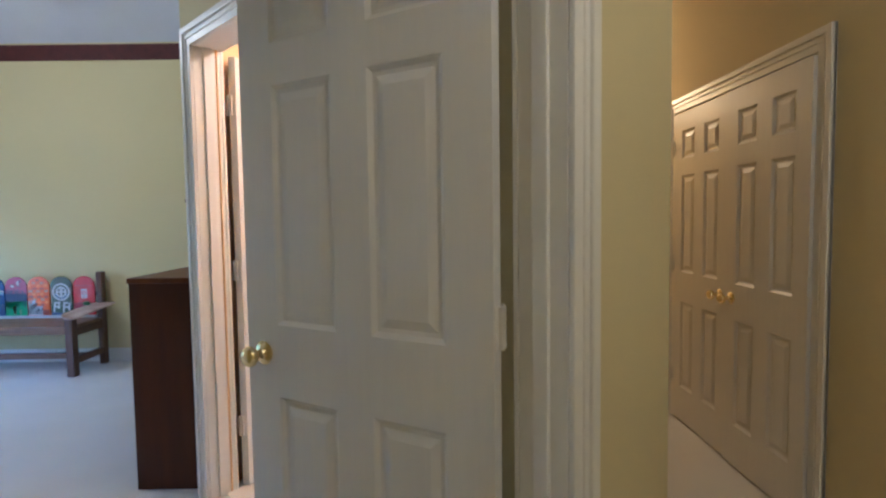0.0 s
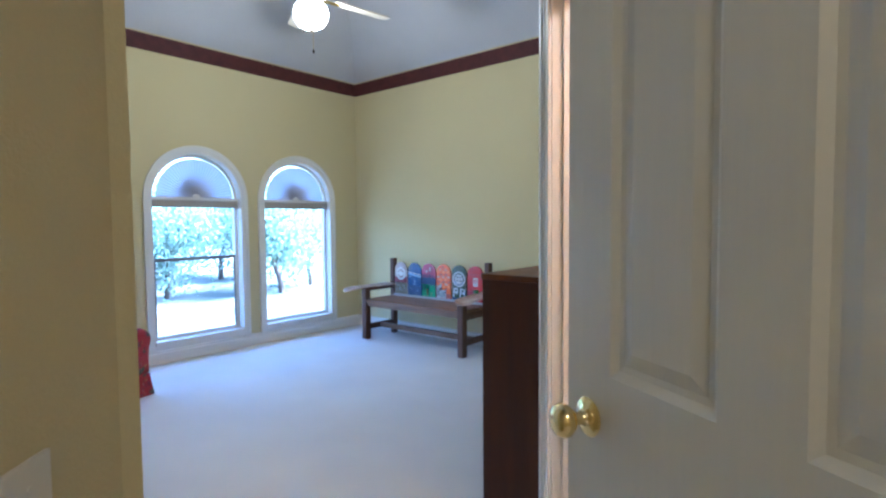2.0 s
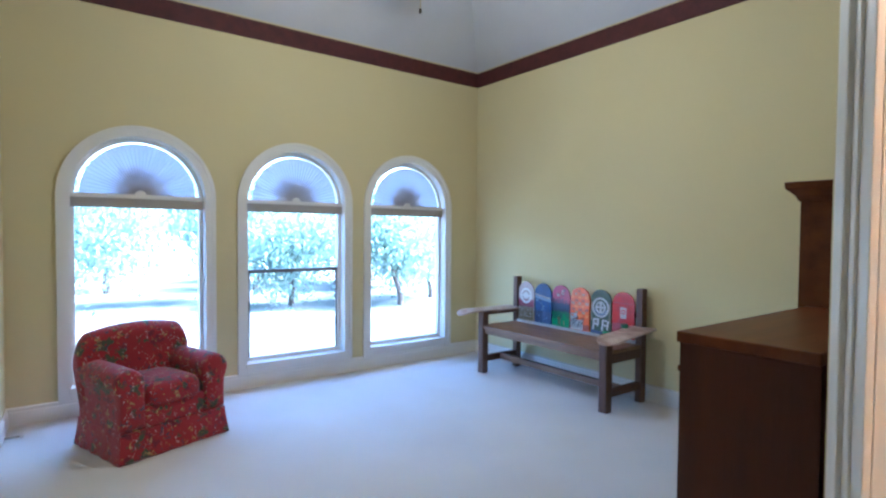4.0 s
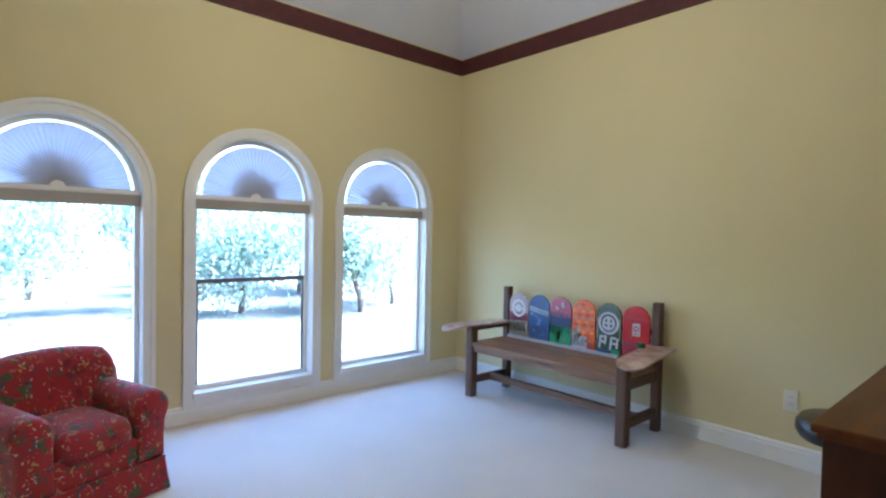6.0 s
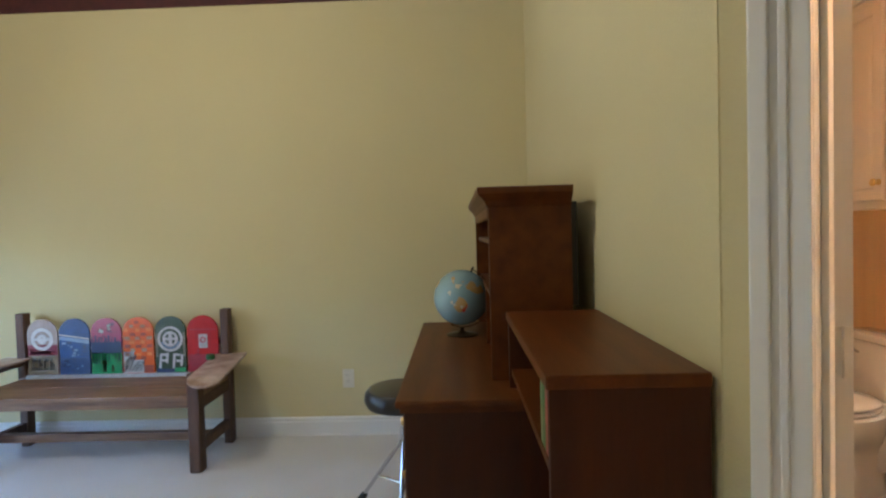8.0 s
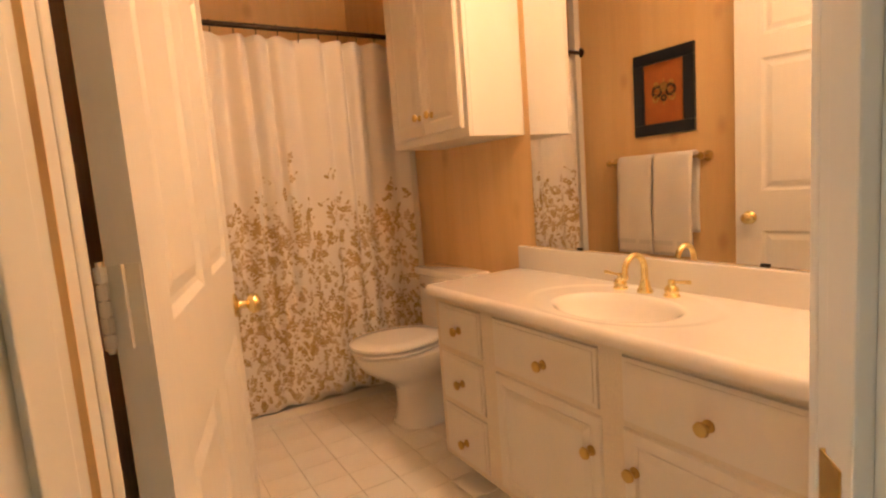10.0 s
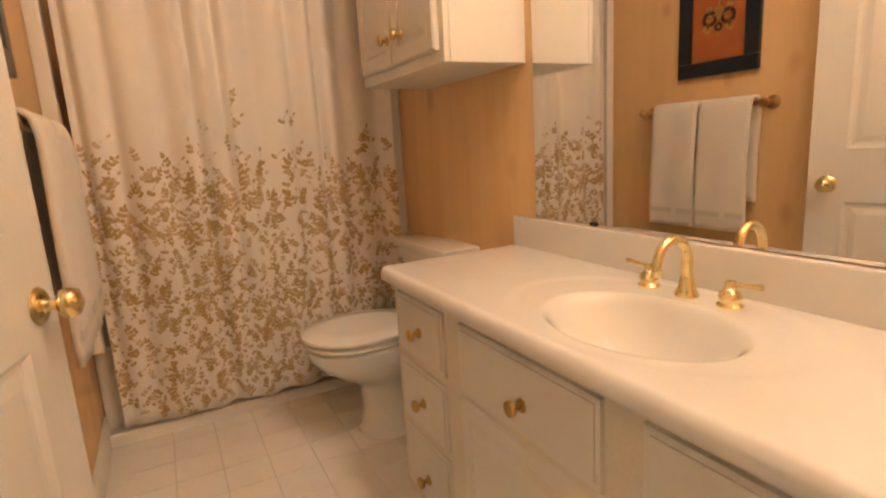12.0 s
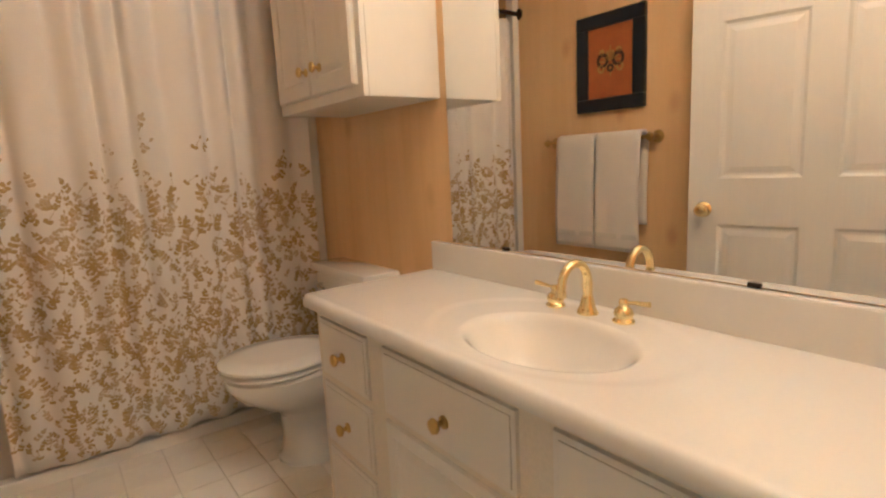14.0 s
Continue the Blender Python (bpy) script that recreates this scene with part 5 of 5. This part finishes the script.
def toilet():
    t = thing("toilet", pose(XM, -0.80, 0.006) @ Matrix.Diagonal((0.86, 1, 1, 1)), "white ceramic toilet with closed lid", "toilet")

    def egg(a0, a1, b, n=40):
        """Egg outline towards -x, from a0 at the back to a1 at the tip."""
        out = []
        mid = a0 * 0.45 + a1 * 0.55
        for k in range(n):
            a = 2 * math.pi * k / n
            rx = (a1 - mid) if math.cos(a) > 0 else (mid - a0)
            out.append((-(mid + rx * math.cos(a)), b * math.sin(a)))
        return out

    bm = bmesh.new()
    rings = []
    for z, a0, a1, b in ((0.0, 0.16, 0.525, 0.122), (0.018, 0.16, 0.525, 0.120), (0.035, 0.16, 0.510, 0.108), (0.10, 0.17, 0.495, 0.100), (0.19, 0.18, 0.500, 0.104), (0.225, 0.18, 0.535, 0.120), (0.26, 0.18, 0.610, 0.152), (0.30, 0.17, 0.675, 0.176), (0.345, 0.17, 0.715, 0.187), (0.378, 0.17, 0.722, 0.188), (0.388, 0.18, 0.712, 0.178)):
        rings.append([bm.verts.new((x, y, z)) for x, y in egg(a0, a1, b)])
    for a, b in zip(rings, rings[1:]):
        for k in range(40):
            bm.faces.new((a[k], a[(k + 1) % 40], b[(k + 1) % 40], b[k]))
    bm.faces.new(rings[0][::-1])
    bm.faces.new(rings[-1])
    part("bowl", bm, CERAMIC, t, smooth=True)

    def slab(z0, z1, a0, a1, b, name):
        bm = bmesh.new()
        rings = []
        for z, e in ((z0, 0.016), (z0 + 0.001, 0.005), (z0 + 0.005, 0.0), (z1 - 0.006, 0.0), (z1, 0.008)):
            rings.append([bm.verts.new((x, y, z)) for x, y in egg(a0 + e, a1 - e, b - e)])
        rings.append([bm.verts.new((x, y, z1 + 0.004)) for x, y in egg(a0 + 0.1, a1 - 0.1, b - 0.08)])
        for a, c in zip(rings, rings[1:]):
            for k in range(40):
                bm.faces.new((a[k], a[(k + 1) % 40], c[(k + 1) % 40], c[k]))
        bm.faces.new(rings[0][::-1])
        bm.faces.new(rings[-1])
        part(name, bm, CERAMIC, t, smooth=True)

    slab(0.392, 0.409, 0.20, 0.735, 0.190, "seat")
    slab(0.416, 0.436, 0.20, 0.738, 0.192, "lid")
    part("tank", box(-0.175, -0.225, 0.36, -0.012, 0.225, 0.680, 0.025), CERAMIC, t, smooth=True)
    part("tank_lid", box(-0.19, -0.237, 0.680, -0.006, 0.237, 0.718, 0.012), CERAMIC, t, smooth=True)
    part("seat_hinge", rod((-0.215, -0.09, 0.414), (-0.215, 0.09, 0.414), 0.011), CERAMIC, t, smooth=True)
    part("seat_riser", box(-0.68, -0.03, 0.386, -0.64, 0.03, 0.394), CERAMIC, t)
    part("lid_bumper", box(-0.68, -0.03, 0.408, -0.64, 0.03, 0.418), CERAMIC, t)
    part("neck", box(-0.26, -0.10, 0.10, -0.02, 0.10, 0.375, 0.03), CERAMIC, t, smooth=True)
    part("flush_lever", tube([(-0.172, 0.16, 0.63), (-0.195, 0.16, 0.63), (-0.20, 0.10, 0.622)], 0.007), CHROME, t)


toilet()
tub = thing("bathtub", None, "white bathtub behind the shower curtain", "bathtub")
bm = box(XBL + 0.002, YTUB, 0.006, XM - 0.002, YTUB + 0.05, 0.40, 0.015)
box(XBL + 0.002, 0.38, 0.006, XM - 0.002, 0.448, 0.40, 0.015, bm)
box(XBL + 0.002, YTUB + 0.05, 0.006, XBL + 0.09, 0.38, 0.40, 0.0, bm)
box(XM - 0.09, YTUB + 0.05, 0.006, XM - 0.002, 0.38, 0.40, 0.0, bm)
box(XBL + 0.09, YTUB + 0.05, 0.006, XM - 0.09, 0.38, 0.09, 0.0, bm)
part("tub_shell", bm, CERAMIC, tub)
part("apron_foot", box(XBL + 0.002, YTUB - 0.060, 0.006, XM - 0.002, YTUB - 0.0005, 0.062, 0.008), CERAMIC, tub)
structure(part("trim_tub", box(XM - 0.05, YTUB - 0.075, 0.40, XM - 0.001, YTUB - 0.02, 2.35, 0.006), WHITE), "white upright trim at the tub's edge")
structure(part("trim_tub_left", box(XBL + 0.001, YTUB - 0.075, 0.40, XBL + 0.05, YTUB - 0.02, 2.35, 0.006), WHITE), "white upright trim at the tub's edge")
YC = YTUB - 0.055


def shower_curtain():
    c = thing("shower_curtain", None, "white shower curtain printed with brown sprigs, drawn shut", "shower curtain")
    x0, x1, z0, z1 = XBL + 0.07, XM - 0.05, 0.078, 1.90

    def at(u, v, off=0.0):
        """The cloth at u across and v up, off metres in front of it."""
        amp = 0.010 + 0.020 * v
        y = YC - 0.02 + amp * math.sin(u * 62 + 1.4 * math.sin(u * 17)) + 0.010 * math.sin(u * 23 + 2 * v) * (1 - v)
        return Vector((x0 + (x1 - x0) * u + 0.008 * math.cos(u * 62) * v, y - off, z0 + (z1 - z0) * v))

    bm = bmesh.new()
    nx, nz = 260, 36
    grid = [[bm.verts.new(at(i / nx, j / nz) + Vector((0, 0, 0.006 * math.sin(i / nx * 40) if j == 0 else 0))) for j in range(nz + 1)] for i in range(nx + 1)]
    for i in range(nx):
        for j in range(nz):
            bm.faces.new((grid[i][j], grid[i + 1][j], grid[i + 1][j + 1], grid[i][j + 1]))
    cl = part("cloth", bm, CURTAIN, c, smooth=True)
    so = cl.modifiers.new("thick", "SOLIDIFY")
    so.thickness = 0.002
    rnd = random.Random(4)
    width, height = (x1 - x0) * 1.12, z1 - z0
    for material, count in ((TANSPRIG, 560), (SPRIG, 820)):
        verts, faces = [], []

        def petal(u, v, ang, ln, wd):
            b = len(verts)
            for a, w in ((0, 0), (0.35, 1), (0.75, 0.8), (1, 0), (0.75, -0.8), (0.35, -1)):
                du = (math.cos(ang) * a * ln - math.sin(ang) * w * wd) / width
                dv = (math.sin(ang) * a * ln + math.cos(ang) * w * wd) / height
                verts.append(tuple(at(min(0.999, max(0.001, u + du)), min(0.9, max(0.004, v + dv)), 0.0035)))
            faces.append(tuple(range(b, b + 6)))

        for k in range(count):
            u = rnd.random()
            zz = rnd.random() ** 1.1 * (0.92 + 0.05 * math.sin(u * 31) + 0.04 * math.sin(u * 75 + 1)) + 0.28 * rnd.random() ** 5
            v = zz / height
            ang = rnd.uniform(0.6, 2.5)
            size = rnd.uniform(0.8, 1.25) * (1.25 if zz > 0.75 else 1.0)
            du, dv = math.cos(ang), math.sin(ang)
            for q in range(rnd.randint(1, 3)):
                uu, vv = u + du * 0.013 * size * q / width, v + dv * 0.013 * size * q / height
                for side in (-1, 1):
                    petal(uu, vv, ang + side * rnd.uniform(0.5, 1.1), 0.0145 * size, 0.0052 * size)
            petal(u + du * 0.033 * size / width, v + dv * 0.033 * size / height, ang, 0.015 * size, 0.004 * size)
            petal(u, v, ang, 0.036 * size, 0.0011)
        me = bpy.data.meshes.new("sprig_print")
        me.from_pydata(verts, [], faces)
        me.materials.append(material)
        ob = new("sprig_print", me)
        ob.parent = c
        tagged(ob, "printed leaf sprigs", kind="stuff")
    for k in range(12):
        x = x0 + (x1 - x0) * (k + 0.5) / 12
        part("hook", tube([(x, YC - 0.02, 1.885), (x, YC - 0.035, 1.92), (x, YC - 0.02, 1.962), (x, YC - 0.005, 1.945)], 0.0025, 6), BRONZE, c)


shower_curtain()
r = thing("curtain_rod", None, "dark bronze shower curtain rod", "curtain rod")
part("rod", rod((XBL + 0.003, YC - 0.02, 1.945), (XM - 0.003, YC - 0.02, 1.945), 0.0125), BRONZE, r, smooth=True)
for x, s in ((XBL + 0.001, 1), (XM - 0.001, -1)):
    part("flange", lathe([(0, 0), (0.032, 0), (0.030, 0.008), (0.018, 0.014), (0, 0.016)], 20, m=Matrix.Translation((x, YC - 0.02, 1.945)) @ Matrix.Rotation(radians(90 * s), 4, "Y")), BRONZE, r, smooth=True)

pr = thing("toilet_paper_roll", pose(5.34, -1.13, 0.064, 0, 90, -35), "white toilet paper roll lying on the tiles by the toilet", "paper roll")
part("paper", lathe([(0.021, -0.05), (0.052, -0.05), (0.054, -0.047), (0.054, 0.047), (0.052, 0.05), (0.021, 0.05), (0.021, -0.05)], 28), mat("tissue", (0.76, 0.73, 0.68), 0.95, bump=0.3, bump_scale=200), pr, smooth=True)
part("core", lathe([(0.019, -0.0505), (0.021, -0.0505), (0.021, 0.0505), (0.019, 0.0505), (0.019, -0.0505)], 20), GLAZE, pr, "cardboard core")

# towel bar, towels and picture on the wall opposite the mirror
TB = (-1.285, -0.66, 1.19)
tb = thing("towel_bar", None, "aged brass towel bar on the pine wall", "towel bar")
part("bar", rod((XBL + 0.07, TB[0], TB[2]), (XBL + 0.07, TB[1], TB[2]), 0.009), AGED, tb, smooth=True)
for y in TB[:2]:
    part("bracket", lathe([(0, 0), (0.030, 0), (0.030, 0.006), (0.014, 0.014), (0.011, 0.05), (0.018, 0.06), (0.021, 0.075), (0.013, 0.088), (0, 0.09)], 20, m=Matrix.Translation((XBL, y, TB[2])) @ Matrix.Rotation(radians(90), 4, "Y")), AGED, tb, smooth=True)


def towel(y0, y1, drop, back):
    t = thing("bath_towel", None, "folded cream terry towel hung over the bar", "towel", "towels on the bar")
    bm = bmesh.new()
    n, k = 14, 40
    path = [(XBL + 0.040, TB[2] - back + back * j / 12) for j in range(12)] + [(XBL + 0.07 - 0.024 * math.cos(a), TB[2] + 0.022 * math.sin(a)) for a in [math.pi * j / 8 for j in range(9)]] + [(XBL + 0.100, TB[2] - drop * j / 19) for j in range(1, 20)]
    rows = []
    for i in range(n + 1):
        u = i / n
        rows.append([bm.verts.new((x + 0.004 * math.sin(u * 9 + z * 6), y0 + (y1 - y0) * u + 0.006 * math.sin(z * 9 + u), z)) for x, z in path])
    for a, b in zip(rows, rows[1:]):
        for j in range(len(path) - 1):
            bm.faces.new((a[j], a[j + 1], b[j + 1], b[j]))
    o = part("cloth", bm, TERRY, t, smooth=True)
    s = o.modifiers.new("thick", "SOLIDIFY")
    s.thickness, s.offset = 0.014, 1.0
    part("woven_band", box(XBL + 0.1145, y0 + 0.004, TB[2] - drop + 0.06, XBL + 0.1175, y1 - 0.004, TB[2] - drop + 0.085), LACQ, t)


towel(-1.250, -1.008, 0.55, 0.42)
towel(-0.994, -0.752, 0.55, 0.42)
PIC = (-1.222, -0.825, 1.335, 1.81)
pc = thing("framed_picture", None, "orange abstract print in a wide black frame", "picture")
y0, y1, z0, z1 = PIC
for a in ((y0, z0, y1, z0 + 0.065), (y0, z1 - 0.065, y1, z1), (y0, z0 + 0.065, y0 + 0.065, z1 - 0.065), (y1 - 0.065, z0 + 0.065, y1, z1 - 0.065)):
    part("frame_rail", box(XBL + 0.001, a[0], a[1], XBL + 0.026, a[2], a[3], 0.005), BLACKF, pc)
part("print", box(XBL + 0.002, y0 + 0.06, z0 + 0.06, XBL + 0.010, y1 - 0.06, z1 - 0.06), mat("orange_print", (0.42, 0.13, 0.02), 0.6, second=(0.33, 0.09, 0.015), scale=7, fine=0.05), pc)
gold = paint("gold_print", (0.42, 0.24, 0.04))
shadow = paint("brown_print", (0.06, 0.025, 0.01))
cy, cz = (y0 + y1) / 2, (z0 + z1) / 2
for j in range(16):
    ang = 2 * math.pi * j / 16
    part("ray", box(0, -0.003, 0.018, 0.0015, 0.003, 0.052 if j % 2 else 0.075, 0, m=Matrix.Translation((XBL + 0.010, cy, cz + 0.005)) @ Matrix.Rotation(ang, 4, "X")), gold, pc)
for dy, dz, r0, r1, m in ((-0.045, 0.01, 0.020, 0.036, shadow), (0.045, 0.01, 0.020, 0.036, shadow), (0.0, 0.03, 0.012, 0.026, gold), (-0.055, -0.03, 0.010, 0.022, gold), (0.055, -0.03, 0.010, 0.022, gold), (0.0, -0.03, 0.008, 0.020, shadow), (-0.05, 0.05, 0.006, 0.016, gold), (0.05, 0.05, 0.006, 0.016, gold)):
    prof = [(r0, 0.0), (r1, 0.0), (r1, 0.002), (r0, 0.002), (r0, 0.0)]
    part("motif", lathe(prof, 20, m=Matrix.Translation((XBL + 0.010, cy + dy, cz + dz)) @ Matrix.Rotation(radians(90), 4, "Y")), m, pc)
skirting((XBL, YTUB), (XBL, -1.56), "baseboard_bath")


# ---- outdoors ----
structure(part("ground", box(-400, -400, -0.6, -0.14, 400, -0.35), GRASS), "leaf-strewn lawn with tree shade painted as dark patches")


def tree(x, y, h, spread, seed):
    rnd = random.Random(seed)
    t = thing("tree", pose(x, y, -0.36), "leafy garden tree with a forked dark trunk", "tree", "trees outside")
    bm = bmesh.new()
    tips = []

    def limb(p, d, length, r, level):
        pts, rad = [p], [r]
        q, dd = p.copy(), d.copy()
        for k in range(5):
            dd = (dd + Vector((rnd.uniform(-0.22, 0.22), rnd.uniform(-0.22, 0.22), rnd.uniform(-0.03, 0.14)))).normalized()
            q = q + dd * length / 5
            pts.append(q.copy())
            rad.append(r * (1 - 0.13 * (k + 1)))
        tube(pts, rad, 8, bm)
        if level >= 1:
            tips.extend(pts[2:])
        if level < 3:
            for k in range(3 if level else 4):
                a = rnd.uniform(0, 2 * math.pi)
                nd = (dd * 0.7 + Vector((math.cos(a), math.sin(a), rnd.uniform(0.0, 0.7))) * 0.75).normalized()
                limb(pts[rnd.randint(3, 5)], nd, length * (0.66 if level else 0.50), rad[-1] * 0.72, level + 1)

    limb(Vector((0, 0, 0)), Vector((rnd.uniform(-0.2, 0.2), rnd.uniform(-0.2, 0.2), 1)).normalized(), h * 0.24, 0.05 * h / 3, 0)
    part("trunk", bm, BARK, t, smooth=True)
    verts, faces = [], []
    for p in tips:
        for k in range(28):
            c = p + Vector((rnd.gauss(0, 1), rnd.gauss(0, 1), rnd.gauss(0, 1.0))) * spread * 1.15
            s = rnd.uniform(0.035, 0.075)
            q = Euler((rnd.uniform(0, 6.3), rnd.uniform(0, 6.3), rnd.uniform(0, 6.3))).to_matrix()
            b = len(verts)
            verts += [c + q @ Vector(w) * s for w in ((-1, 0, 0), (0, -0.45, 0.12), (1, 0, 0), (0, 0.45, 0.12))]
            faces.append((b, b + 1, b + 2, b + 3))
    me = bpy.data.meshes.new("crown")
    me.from_pydata([tuple(v) for v in verts], [], faces)
    me.materials.append(LEAF)
    cr = new("crown", me)
    cr.parent = t


for x, y, h, sp, seed in ((-5.6, 2.6, 4.6, 0.30, 3), (-8.5, -0.6, 5.6, 0.34, 5), (-7.6, -3.6, 5.4, 0.34, 8), (-11, 4.8, 6.0, 0.4, 11), (-12.5, 1.8, 6.2, 0.42, 13), (-12.0, -6.0, 6.4, 0.42, 17), (-17, -1.5, 7.5, 0.5, 19), (-18, 6.5, 7.5, 0.5, 23), (-17, -9, 7.5, 0.5, 29), (-13, 9.5, 6.5, 0.45, 31), (-6.8, 0.6, 4.2, 0.34, 37), (-9.5, 3.2, 5.0, 0.4, 41), (-9.8, -5.8, 5.0, 0.4, 43), (-14, -3.6, 6.0, 0.5, 47), (-15, 4.2, 6.5, 0.5, 53), (-22, 2.5, 8, 0.6, 59), (-22, -5, 8, 0.6, 61), (-21, 11, 8, 0.6, 67), (-10.2, 0.9, 5.4, 0.42, 71), (-11.2, -2.4, 5.8, 0.44, 73), (-8.9, 4.7, 5.0, 0.4, 79), (-6.6, -5.2, 4.4, 0.36, 83), (-6.3, 3.9, 4.0, 0.34, 89)):
    tree(x, y, h, sp, seed)

# ---- floor tiles of the bathroom, piece by piece ----
tb_floor = bpy.data.objects["bath_floor"]
tile_mesh = bpy.data.meshes.new("tile")
bm = box(-0.0752, -0.0752, 0, 0.0752, 0.0752, 0.0045, 0.0)
for v in bm.verts:
    if v.co.z > 0.002:
        v.co.x *= 0.985
        v.co.y *= 0.985
bm.to_mesh(tile_mesh)
bm.free()
tile_mesh.materials.append(TILE)
for i in range(11):
    for j in range(19):
        x, y = XBN + 0.018 + i * 0.152, YTUB - 0.078 - j * 0.152
        if x > XM - 0.05 or (x < XBL + 0.05 and y > -1.65) or (x > VX + 0.12 and y < VY1 - 0.1) or (x + y) / R2 < 1.27 or y < -2.95:
            continue
        o = new("tile", tile_mesh)
        o.parent = tb_floor
        o.location = (x, y, 0.0062 + 0.0004 * random.random())
